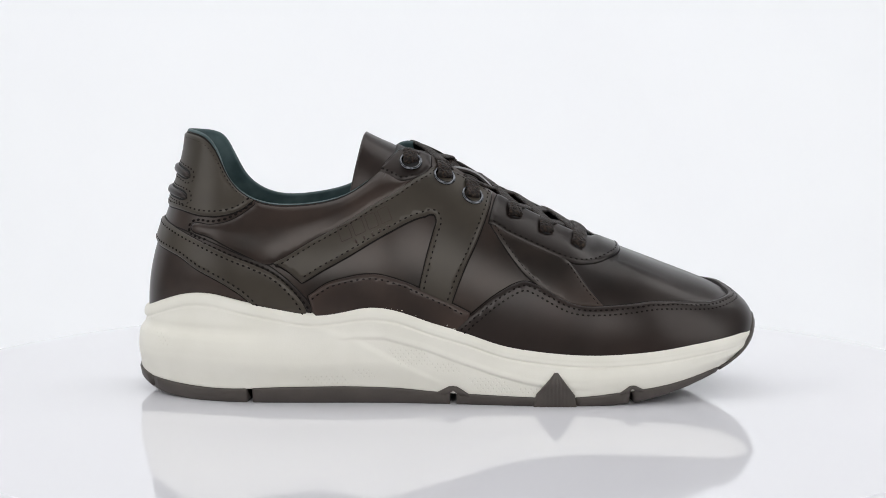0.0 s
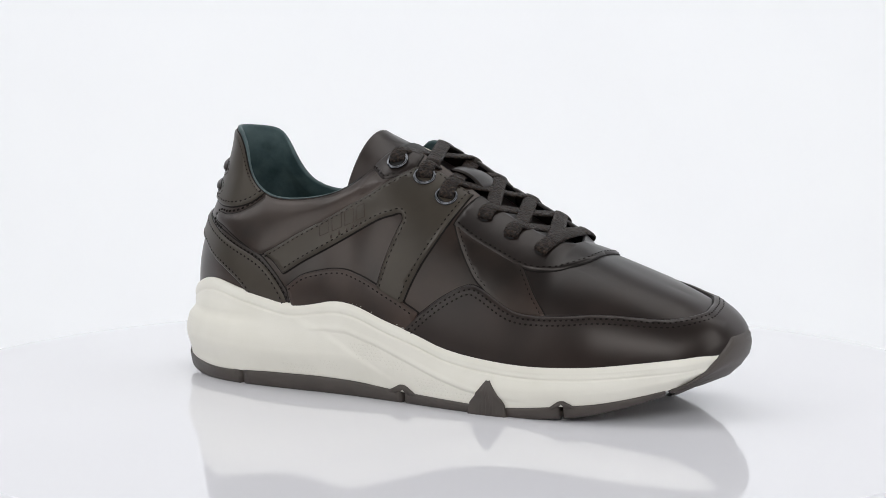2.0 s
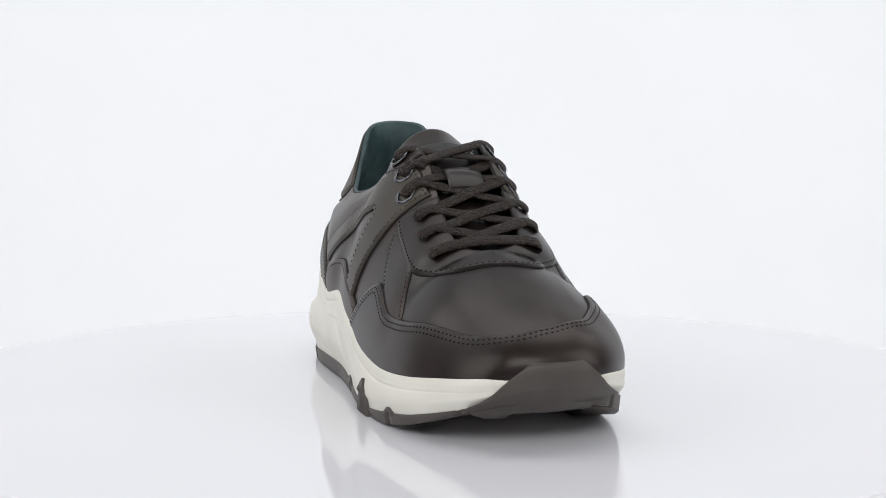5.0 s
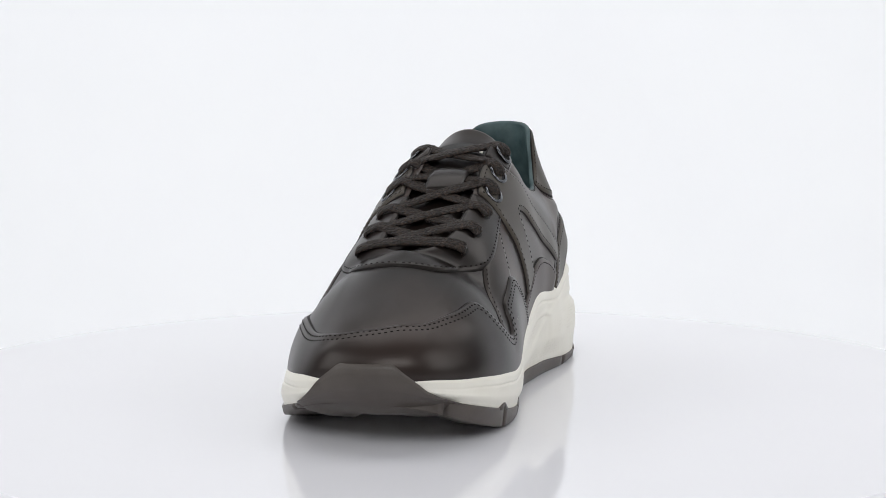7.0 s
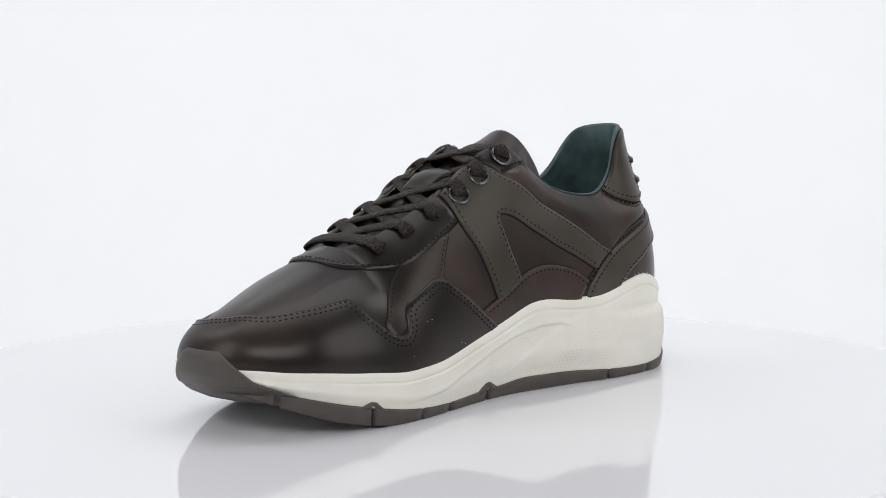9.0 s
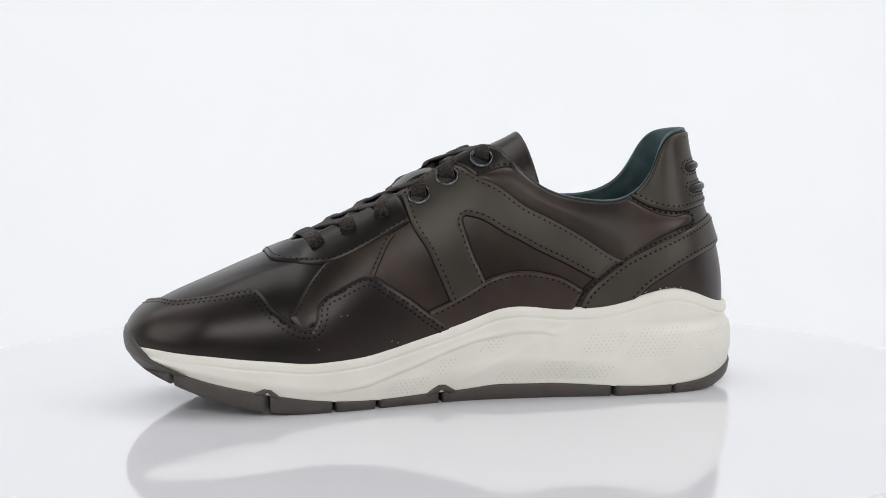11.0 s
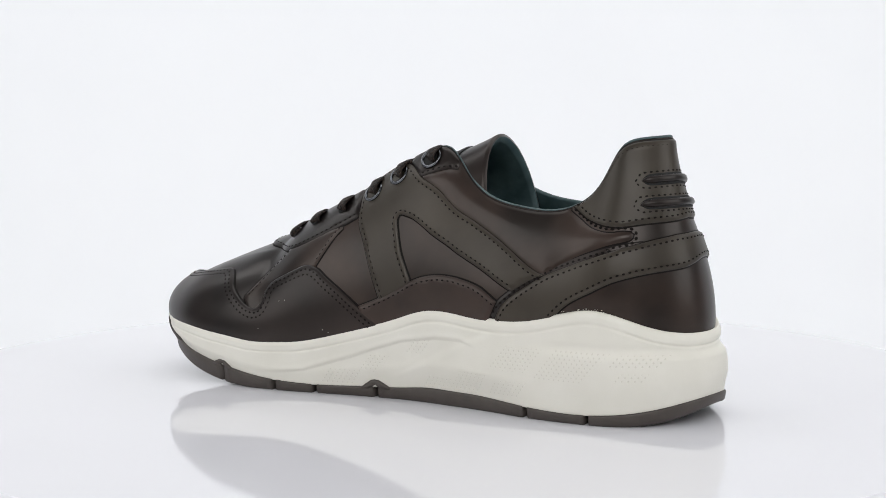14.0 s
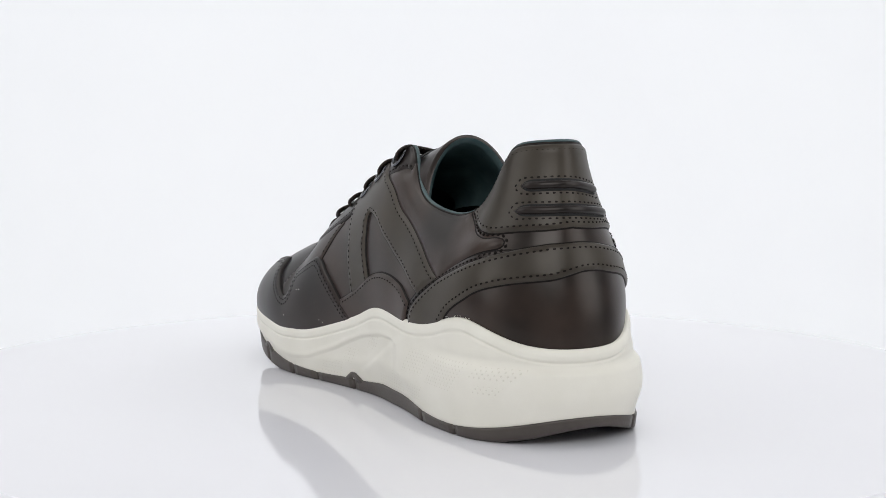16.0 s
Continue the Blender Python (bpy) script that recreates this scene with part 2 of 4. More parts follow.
def shifted(uv, mm):
    """The line moved sideways on the surface (to the left of its run, seen from outside)."""
    p, n, du, dv = upper_frame(uv[:, 0], uv[:, 1])
    t = np.gradient(p, axis=0)
    t /= np.linalg.norm(t, axis=1, keepdims=True) + 1e-12
    side = np.cross(n, t)
    out = uv.copy()
    for i in range(len(uv)):
        j = np.stack([du[i], dv[i]], 1)
        out[i] += np.linalg.lstsq(j, side[i] * mm * 0.001, rcond=None)[0]
    out[:, 1] = np.clip(out[:, 1], 0, 1)
    return out


def seg_dist(p, a, b):
    d = b - a
    t = np.clip(((p[:, None] - a) * d).sum(-1) / ((d * d).sum(-1) + 1e-12), 0, 1)
    return np.sqrt((((a + d * t[..., None]) - p[:, None]) ** 2).sum(-1)).min(1)


KU, KV = 13.0, 75.0


def inside(pts, poly):
    x, y = pts[:, 0], pts[:, 1]
    c = np.zeros(len(pts), bool)
    n = len(poly)
    for i in range(n):
        (x0, y0), (x1, y1) = poly[i], poly[(i + 1) % n]
        hit = ((y0 > y) != (y1 > y)) & (x < (x1 - x0) * (y - y0) / (y1 - y0 + 1e-12) + x0)
        c ^= hit
    return c


def panel(name, curves, h, mat, parent, label="", puff=0.0, gap=2.2):
    """A piece of leather laid on the upper: its outline is the chain of curves."""
    uv = []
    for c in curves:
        for q in c:
            if uv:
                q = (q[0] + LOOP * round((uv[-1][0] - q[0]) / LOOP), q[1])
            if not uv or math.hypot((q[0] - uv[-1][0]) * KU, (q[1] - uv[-1][1]) * KV) > 0.5:
                uv.append((float(q[0]), float(q[1])))
    if math.hypot((uv[0][0] - uv[-1][0]) * KU, (uv[0][1] - uv[-1][1]) * KV) < 0.5:
        uv.pop()
    uv = np.array(uv)
    pl = uv * (KU, KV)
    area = 0.5 * np.sum(pl[:, 0] * np.roll(pl[:, 1], -1) - np.roll(pl[:, 0], -1) * pl[:, 1])
    sgn = 1 if area > 0 else -1
    p, n, du, dv = upper_frame(uv[:, 0], uv[:, 1])
    t = np.roll(p, -1, 0) - np.roll(p, 1, 0)
    t /= np.linalg.norm(t, axis=1, keepdims=True) + 1e-12
    inw = np.cross(n, t) * sgn
    ring = uv.copy()
    for i in range(len(uv)):
        ring[i] += np.linalg.lstsq(np.stack([du[i], dv[i]], 1), inw[i] * 0.0009, rcond=None)[0]
    lo, hi = pl.min(0), pl.max(0)
    gx, gy = np.meshgrid(np.arange(lo[0] + 1, hi[0], gap), np.arange(lo[1] + 1, hi[1], gap), indexing="ij")
    gx[:, ::2] += gap / 2
    g = np.stack([gx.ravel(), gy.ravel()], 1)
    g = g[inside(g, pl)] / (KU, KV)
    ring = ring[inside(ring * (KU, KV), pl)]
    ridge = (uv[:, 1] > 0.995) & (np.abs(np.mod(uv[:, 0], LOOP) - TOE) < 7.3)
    keep = ~(ridge & np.roll(ridge, -1))
    b0, b1 = p[keep], np.roll(p, -1, 0)[keep]

    def depth(q):
        return seg_dist(upper_at(q[:, 0], q[:, 1]), b0, b1) * 1000 if len(q) else np.zeros(0)

    g = g[depth(g) > 1.7]
    ring = ring[depth(ring) > 0.6]
    allv = np.vstack([uv, ring, g])
    m = len(uv)
    v2, _, faces, *_ = delaunay_2d_cdt([Vector((a * KU, b * KV)) for a, b in allv], [(i, (i + 1) % m) for i in range(m)], [], 1, 1e-5)
    q = np.array([(a.x / KU, a.y / KV) for a in v2])
    pp, nn, *_ = upper_frame(q[:, 0], np.clip(q[:, 1], 0, 1))
    d = depth(q)
    edge = max(0.35 * h, h - 0.85)
    hh = edge + (h - edge) * np.sqrt(np.clip(d / 0.9, 0, 1)) + puff * (1 - np.exp(-(d / 6) ** 1.5))
    pos = pp + nn * hh[:, None] * 0.001
    low = pp - nn * 0.0008
    bm = bmesh.new()
    vs = [bm.verts.new(a) for a in pos]
    count = {}
    for f in faces:
        if len(set(f)) < 3:
            continue
        try:
            bm.faces.new([vs[i] for i in f])
        except ValueError:
            continue
        for i in range(len(f)):
            e = (f[i], f[(i + 1) % len(f)])
            count[tuple(sorted(e))] = None if tuple(sorted(e)) in count else e
    lows = {}
    near = [int(np.argmin(np.sum(((a - uv) * (KU, KV)) ** 2, axis=1))) for a in q]
    foot = pp - inw[near] * 0.0002 + nn * 0.0002
    # strip beyond the cut edge: the groove's shade as dark colour
    rim = pp - inw[near] * 0.0006 + nn * 0.0001
    seam = (q[:, 1] > 0.995) & (np.abs(np.mod(q[:, 0], LOOP) - TOE) < 7.3)
    for e in count.values():
        if e and not (seam[e[0]] and seam[e[1]]):
            for i in e:
                if i not in lows:
                    lows[i] = [vs[i]] + [bm.verts.new(a[i]) for a in (foot, rim, low - inw[near] * 0.0006)]
            a, b = lows[e[0]], lows[e[1]]
            for k in range(3):
                bm.faces.new((b[k], a[k], a[k + 1], b[k + 1])).material_index = 1
    tidy(bm)
    ob = part(name, bm, mat, parent, label)
    ob.data.materials.append(EDGE)
    return ob


def stitches(uvs, parent, h=1.0, pitch=2.9, length=2.0, width=1.3, name="stitching", label="", mat=None):
    """Single stitches along lines on the upper, as one mesh."""
    bm = bmesh.new()
    for uv in uvs:
        p, n, *_ = upper_frame(uv[:, 0], uv[:, 1])
        p = p + n * (h - 0.05) * 0.001
        s = np.concatenate([[0], np.cumsum(np.linalg.norm(np.diff(p, axis=0), axis=1))]) * 1000
        for a in np.arange(pitch / 2, s[-1] - length / 2, pitch):
            q = [np.array([np.interp(a + o, s, p[:, i]) for i in range(3)]) for o in (-length / 2, 0, length / 2)]
            nn = np.array([np.interp(a, s, n[:, i]) for i in range(3)])
            t = q[2] - q[0]
            t /= np.linalg.norm(t) + 1e-12
            w = np.cross(nn, t)
            a0, a1 = bm.verts.new(q[0] - nn * 0.0002), bm.verts.new(q[2] - nn * 0.0002)
            mid = []
            for f in (0.3, 0.7):
                c = q[0] * (1 - f) + q[2] * f
                mid.append([bm.verts.new(c + w * width * 0.0005 - nn * 0.0002), bm.verts.new(c + nn * 0.00032), bm.verts.new(c - w * width * 0.0005 - nn * 0.0002)])
            for k in range(2):
                bm.faces.new((a0, mid[0][k], mid[0][k + 1]))
                bm.faces.new((a1, mid[1][k + 1], mid[1][k]))
                bm.faces.new((mid[0][k], mid[1][k], mid[1][k + 1], mid[0][k + 1]))
    ob = part(name, bm, mat or THREAD, parent, label)
    return tagged(ob, kind="stuff")


def tube(path, radius, sides=10, flat=1.0, ups=None, caps=True):
    """A rounded cord or ribbon along a path of points; flat: its thickness over its width."""
    path = np.array(path, float)
    bm = bmesh.new()
    t = np.gradient(path, axis=0)
    t /= np.linalg.norm(t, axis=1, keepdims=True) + 1e-12
    rings = []
    r = np.broadcast_to(radius, (len(path),))
    for i, (p, d) in enumerate(zip(path, t)):
        up = np.array(ups[i] if ups is not None else (0, 0, 1.0))
        w = np.cross(d, up)
        w /= np.linalg.norm(w) + 1e-12
        up = np.cross(w, d)
        ring = []
        for k in range(sides):
            a = 2 * math.pi * k / sides
            c, s = math.cos(a), math.sin(a)
            c = math.copysign(abs(c) ** 0.75, c)
            s = math.copysign(abs(s) ** 0.75, s)
            ring.append(bm.verts.new(p + w * c * r[i] + up * s * r[i] * flat))
        rings.append(ring)
    for a, b in zip(rings, rings[1:]):
        for k in range(sides):
            bm.faces.new((a[k], a[(k + 1) % sides], b[(k + 1) % sides], b[k]))
    if caps:
        bm.faces.new(rings[0])
        bm.faces.new(rings[-1][::-1])
    tidy(bm)
    return bm


def smooth_path(points, n=40):
    """A Catmull-Rom path through points."""
    p = np.array(points, float)
    e = np.vstack([2 * p[0] - p[1], p, 2 * p[-1] - p[-2]])
    out = []
    k = max(2, n // (len(p) - 1))
    for i in range(1, len(e) - 2):
        p0, p1, p2, p3 = e[i - 1:i + 3]
        for t in np.linspace(0, 1, k + 1)[:-1]:
            out.append(0.5 * (2 * p1 + (p2 - p0) * t + (2 * p0 - 5 * p1 + 4 * p2 - p3) * t * t + (3 * p1 - p0 - 3 * p2 + p3) * t ** 3))
    out.append(p[-1])
    return np.array(out)


# ---- the backdrop, its unseen surround and the turntable ----
def build_surround():
    # a sweep: floor, curved corner, back wall
    prof = [(-1.5, -0.10), (0.75, -0.10)]
    for k in range(1, 10):
        a = math.pi / 2 * k / 9
        prof.append((0.75 + 0.35 * math.sin(a), 0.25 - 0.35 * math.cos(a)))
    prof.append((1.10, 1.3))
    rows = [[(x, y, z) for y, z in prof] for x in (-1.2, 1.2)]
    bm, _ = grid_mesh(rows)
    ob = part("backdrop", bm, CLOTH)
    tagged(ob, "seamless white studio backdrop sweeping up behind the turntable", "backdrop", kind="structure")
    # unseen walls and ceiling, added in white and grey to shape the leather's reflections
    edge = 0.35
    walls = {"tent_wall_left": [(-1.2, edge, -0.1), (-1.2, 1.1, -0.1), (-1.2, 1.1, 1.3), (-1.2, edge, 1.3)],
             "tent_wall_right": [(1.2, 1.1, -0.1), (1.2, edge, -0.1), (1.2, edge, 1.3), (1.2, 1.1, 1.3)],
             "wall_left": [(-1.2, -1.5, -0.1), (-1.2, edge, -0.1), (-1.2, edge, 1.3), (-1.2, -1.5, 1.3)],
             "wall_right": [(1.2, edge, -0.1), (1.2, -1.5, -0.1), (1.2, -1.5, 1.3), (1.2, edge, 1.3)],
             "wall_front": [(1.2, -1.5, -0.1), (-1.2, -1.5, -0.1), (-1.2, -1.5, 1.3), (1.2, -1.5, 1.3)],
             "ceiling": [(-1.2, -1.5, 1.3), (1.2, -1.5, 1.3), (1.2, 1.1, 1.3), (-1.2, 1.1, 1.3)]}
    for name, q in walls.items():
        b = bmesh.new()
        f = b.faces.new([b.verts.new(p) for p in q])
        r = bmesh.ops.extrude_face_region(b, geom=[f])
        c = Vector((0, -0.2, 0.6))
        nrm = (Vector(q[0]) + Vector(q[2])) / 2 - c
        nrm = Vector([v if abs(v) == max(abs(w) for w in nrm) else 0 for v in nrm]).normalized()
        bmesh.ops.translate(b, verts=[v for v in r["geom"] if isinstance(v, bmesh.types.BMVert)], vec=nrm * 0.02)
        tidy(b)
        tent = name.startswith("tent")
        label = "unseen white cloth side added to brighten reflections" if tent else "dim grey " + name.split("_")[0] + ", unseen, added to dim reflections"
        tagged(part(name, b, CLOTH if tent else DARKCLOTH, None, smooth=False), label, "ceiling" if name == "ceiling" else "wall", kind="structure")


def build_turntable():
    table = new("turntable")
    tagged(table, "round white glossy acrylic turntable carrying the shoe", "turntable")
    R, n = 0.275, 200
    prof = [(0, 0), (R - 0.003, 0), (R - 0.001, -0.0008), (R, -0.003), (R, -0.017), (R - 0.002, -0.02), (0, -0.02)]
    bm = bmesh.new()
    rings = []
    for r, z in prof:
        if r == 0:
            rings.append([bm.verts.new((0, 0, z))])
        else:
            rings.append([bm.verts.new((r * math.cos(2 * math.pi * k / n), r * math.sin(2 * math.pi * k / n), z)) for k in range(n)])
    for a, b in zip(rings, rings[1:]):
        for k in range(n):
            l = (k + 1) % n
            q = [a[0], b[k], b[l]] if len(a) == 1 else ([a[k], a[l], b[0]] if len(b) == 1 else [a[k], b[k], b[l], a[l]])
            bm.faces.new(q)
    tidy(bm)
    ob = part("plate", bm, ACRYLIC, table, smooth=False)
    bm = bmesh.new()
    bmesh.ops.create_cone(bm, segments=64, radius1=0.12, radius2=0.11, depth=0.0798, cap_ends=True, matrix=Matrix.Translation((0, 0, -0.0601)))
    part("base", bm, CLOTH, table, smooth=False)
    return table


build_surround()
turntable = build_turntable()

# ---- the shoe ----
shoe = new("shoe")
tagged(shoe, "dark brown leather sneaker with off-white sole on a turntable", "shoe")


def build_upper():
    cut = 14.25
    for name, us, mat, label in (("rear_upper", np.concatenate([np.arange(LOOP - cut, LOOP, 0.25), np.arange(0, cut + 0.01, 0.25)]), QUARTER, "burnished brown leather rear upper"),
                                 ("vamp", np.arange(cut, LOOP - cut + 0.01, 0.25), LEATHER, "smooth dark brown leather vamp over the toes")):
        vs = np.linspace(0, 1, 61)
        U, V = np.meshgrid(us, vs, indexing="ij")
        p = upper_at(U, V)
        if name == "vamp":
            n = len(us)
            for a in range(n // 2 + 1):
                if us[a] >= 16:
                    b = n - 1 - a
                    p[a, -1] = p[b, -1] = (p[a, -1] + p[b, -1]) / 2
        bm, grid = grid_mesh(p)
        bmesh.ops.remove_doubles(bm, verts=bm.verts, dist=1e-5)
        if name == "vamp":
            soft = [v for v in bm.verts if 0.078 < v.co.x < 0.142 and abs(v.co.y - 0.006) < 0.024 and v.co.z > 0.046]
            for _ in range(30):
                bmesh.ops.smooth_vert(bm, verts=soft, factor=0.5, use_axis_x=True, use_axis_y=True, use_axis_z=True)
        tidy(bm)
        part(name, bm, mat, shoe, label)
    # lining: the same skin set inwards, with a rolled rim along the collar
    us = np.concatenate([np.arange(LOOP - 10.5, LOOP, 0.25), np.arange(0, 10.4, 0.25)])
    vs = np.linspace(0.12, 1, 30)
    U, V = np.meshgrid(us, vs, indexing="ij")
    p, n, *_ = upper_frame(U, V)
    thick = 0.0042 - 0.0018 * np.clip((V - 0.85) / 0.15, 0, 1)
    q = p - n * thick[..., None]
    rim = []
    for i in range(len(us)):
        a, b = p[i, -1], q[i, -1]
        c, r = (a + b) / 2, np.linalg.norm(a - b) / 2
        d = (b - a) / (2 * r)
        up = np.cross(d, np.cross((0, 0, 1.0), d))
        up /= np.linalg.norm(up)
        rim.append([c - d * r * math.cos(t) + up * r * math.sin(t) for t in np.linspace(math.pi, 0.15, 7)])
    mid = np.mod(us + LOOP / 2, LOOP) - LOOP / 2
    back = np.abs(mid) < 4.6
    bm, _ = grid_mesh([rim[i] for i in range(len(us)) if back[i]])
    tidy(bm)
    part("heel_binding", bm, LINING, shoe, "teal bound edge of the heel collar")
    for side in (1, -1):
        bm, _ = grid_mesh([rim[i] for i in range(len(us)) if side * mid[i] > 4.3])
        tidy(bm)
        part("collar_binding", bm, LINING, shoe, "teal bound edge of the collar")
    rows = [list(q[i]) for i in range(len(us))]
    bm, _ = grid_mesh(rows)
    tidy(bm)
    part("lining", bm, LINING, shoe, "smooth dark teal leather lining")
    # insole
    us = np.arange(0, LOOP, 0.5)
    f = spline_at(FOOT, us)
    rows = []
    for s in (0.88, 0.5, 0.02):
        rows.append([(x * s * 0.001, y * s * 0.001, (50 - 0.1 * max(0, x + 40)) * 0.001) for x, y, z in f])
    bm, _ = grid_mesh(rows, close_v=True)
    tidy(bm)
    part("insole", bm, LINING, shoe)


def L(*p):
    return [("L", x, z) for x, z in p]


def M(*p):
    return [("M", x, z) for x, z in p]


def S(*p):
    return [("S", u, v) for u, v in p]


def along_top(u0, u1, v=1.0):
    return np.stack([np.linspace(u0, u1, max(3, int(abs(u1 - u0) * 7))), np.full(max(3, int(abs(u1 - u0) * 7)), v)], 1)


def rev(c):
    return c[::-1].copy()


def straight(a, b):
    return np.linspace(a, b, 12)


def build_panels():
    # mudguard round the toe
    mg1 = curve(L((7, 35), (15, 42), (25, 50), (35, 56)), 1.5)
    mg2 = curve(L((35, 56), (41, 57.5), (48, 55), (57, 50), (65, 46.5), (76, 45.5), (89, 46), (104, 47)) + S((19.9, 0.425), (20.5, 0.45), (21.0, 0.488), (21.9, 0.585), (22.75, 0.70), (23.6, 0.715), (24.42, 0.68), (25.33, 0.60), (26.17, 0.57), (27.17, 0.54))
                + M((99, 56.3), (94.5, 54), (90.5, 48), (83, 42), (77, 39.5), (73, 40), (71, 44), (70.5, 48), (68, 52), (63, 55), (53, 60), (47, 62), (41, 60.5)), 1.5)
    mg3 = curve(M((41, 60.5), (33, 55), (20, 46), (7, 37)), 1.5)
    end = mg3[-1]
    base = along_top(end[0], mg1[0][0], 0.0)
    panel("mudguard", [mg1, mg2, mg3, straight(end, base[0]), base, straight(base[-1], mg1[0])], 1.9, LEATHER, shoe, "smooth black-brown leather mudguard round the toe")
    line = np.vstack([mg1[:-1], mg2[:-1], mg3])
    stitches([shifted(line, -2.3), shifted(line, -4.6)], shoe, 1.95, 2.6, 1.8)
    # arch panels and N panels, collar quarters, on both sides
    sides = {
        "L": dict(arch=[(-61, 51), (-52, 57), (-41, 60), (-32, 61), (-20, 59), (-8, 54.5), (4, 49), (15, 43.5)],
                  ntop=[(-78, 66), (-58, 77), (-37, 89), (-21, 98), (-9, 106), (-4, 109.5)], nface=[(-4, 109.5), (6, 107.5), (16, 102), (25, 97)],
                  nfront=[(25, 97), (23.5, 90), (19, 78), (13, 65), (9, 55), (5.5, 45)], nfoot=[(5.5, 45), (0, 47.5), (-9, 51)],
                  ntri=[(-9, 51), (-8, 57), (-5, 70), (-2, 81), (-0.8, 85.5), (-2.3, 88.5), (-5, 88.3)], nlow=[(-5, 88.3), (-8, 87.3), (-20, 82), (-36, 73), (-52, 64), (-64, 57)],
                  nend=[(-64, 57), (-71, 62.5), (-78, 66)],
                  strap=[(-135, 84), (-121, 78), (-106, 72), (-90, 66), (-79, 61.5), (-71, 56), (-64, 48), (-61, 42)],
                  strapb=[(-139, 73), (-126, 68), (-114, 61.5), (-100, 55), (-92, 50), (-86, 44)],
                  band=[(-112, 76), (-93, 69), (-82, 65.5), (-74, 60.5), (-67, 54.5), (-61, 48), (-57.5, 42)],
                  hook=[(-115.5, 83.6), (-118.3, 83), (-119, 81.3), (-116.8, 79.3), (-107, 76.5), (-93, 70), (-82, 65.5), (-78, 66)], qtop=[(-115.5, 83.6), (-109, 83), (-101, 84.5), (-94, 88), (-88, 92.5)],
                  counter=[(-135, 91), (-121, 88.3), (-110, 87), (-102, 87.7), (-95, 90), (-89, 94.5)],
                  eyes=[(24, 84), (33, 78.5), (47, 72), (60, 66.5), (70, 64.5), (78, 65.3)], eyes2=[(17.2, 0.80), (17.75, 1.0)],
                  vs=[(25, 83), (33, 71), (41, 61), (47, 56)], vs2=[(62, 66), (70, 55), (78, 46)], tab=[(-29, 108), (-19, 104), (-10, 105)]),
        "M": dict(arch=[(-59, 52), (-49, 58), (-38, 61), (-28, 62), (-20, 61), (-9, 57), (4, 50), (17, 44.5)],
                  ntop=[(-81, 65), (-60, 77), (-44, 86), (-28, 95), (-12, 105), (0, 111.5)], nface=[(0, 111.5), (8, 110), (18, 104), (26, 98)],
                  nfront=[(26, 98), (23, 85), (16.5, 73), (11, 60), (5.5, 47)], nfoot=[(5.5, 47), (0, 49.5), (-12, 54)],
                  ntri=[(-12, 54), (-10.5, 59), (-5, 71), (-2, 81), (-0.8, 86), (-2, 88.5), (-6, 88)], nlow=[(-6, 88), (-20, 81), (-33, 74), (-49, 66), (-66, 57)],
                  nend=[(-66, 57), (-74, 62), (-81, 65)],
                  strap=[(-134, 84), (-121, 80), (-107, 75), (-94, 70), (-83, 65.5), (-75, 61), (-67, 55.5), (-61, 50), (-57, 42)],
                  strapb=[(-139, 70), (-127, 67.5), (-115, 64), (-105, 59), (-94, 53), (-85, 45)],
                  band=[(-112, 79), (-94, 73), (-83, 68.5), (-73, 63), (-64, 56.5), (-57, 50), (-53, 42)],
                  hook=[(-116, 85.8), (-119, 85.3), (-119.8, 83.5), (-117.3, 81.5), (-107, 78.5), (-94, 73), (-84, 66.5), (-81, 65)], qtop=[(-116, 85.8), (-109, 85), (-101, 86.5), (-94, 90), (-88, 93.5)],
                  counter=[(-135, 91), (-121, 88.7), (-110, 87.7), (-99, 90), (-89, 95.5)],
                  eyes=[(24, 86), (36, 79.5), (49, 73), (60, 68.5), (70, 67), (78, 67.6)], eyes2=[(LOOP - 17.2, 0.80), (LOOP - 17.75, 1.0)],
                  vs=[(32, 80), (36, 75), (43, 62)], vs2=[(64, 68), (73, 58), (83, 45)], tab=[(-28, 110), (-18, 109), (-9, 106)]),
    }
    heel_lines = {}
    for k, c in sides.items():
        P = L if k == "L" else M
        C = {n: curve(P(*q) + S(*(c["eyes2"] if n == "eyes" else [])), 1.5) for n, q in c.items() if n != "eyes2"}
        flip = 1 if k == "L" else -1
        # arch
        a = C["arch"]
        foot = along_top(a[-1][0], C["band"][-1][0], 0.0)
        panel("arch_panel", [a, straight(a[-1], foot[0]), foot, straight(foot[-1], a[0])], 1.7, ARCHED, shoe, "reddish dark brown leather panel over the arch")
        stitches([shifted(a, -2.2 * flip)], shoe, 1.7)
        # side stripe
        panel("side_stripe", [C["ntop"], C["nface"], C["nfront"], C["nfoot"], C["ntri"], C["nlow"], C["nend"]], 1.5, OLIVE, shoe, "matt olive-brown leather side stripe")
        stitches([shifted(C["ntop"], -2.2 * flip), shifted(C["nfront"], -2.2 * flip), shifted(np.vstack([C["ntri"][:-1], C["nlow"]]), -2.0 * flip), shifted(C["nface"], -2.0 * flip)], shoe, 1.5)
        # padded quarter under the collar
        q0, q1 = C["qtop"][-1], C["tab"][0]
        rim = along_top(q0[0], q1[0], 0.985)
        ntr = rev(C["ntop"])
        panel("quarter", [C["qtop"], rim, C["tab"], straight(C["tab"][-1], ntr[8]), ntr[8:], rev(C["hook"])], 0.7, QUARTER, shoe, "padded dark brown leather quarter below the collar", puff=1.4)
        hx = upper_at(C["hook"][:, 0], C["hook"][:, 1])[:, 0]
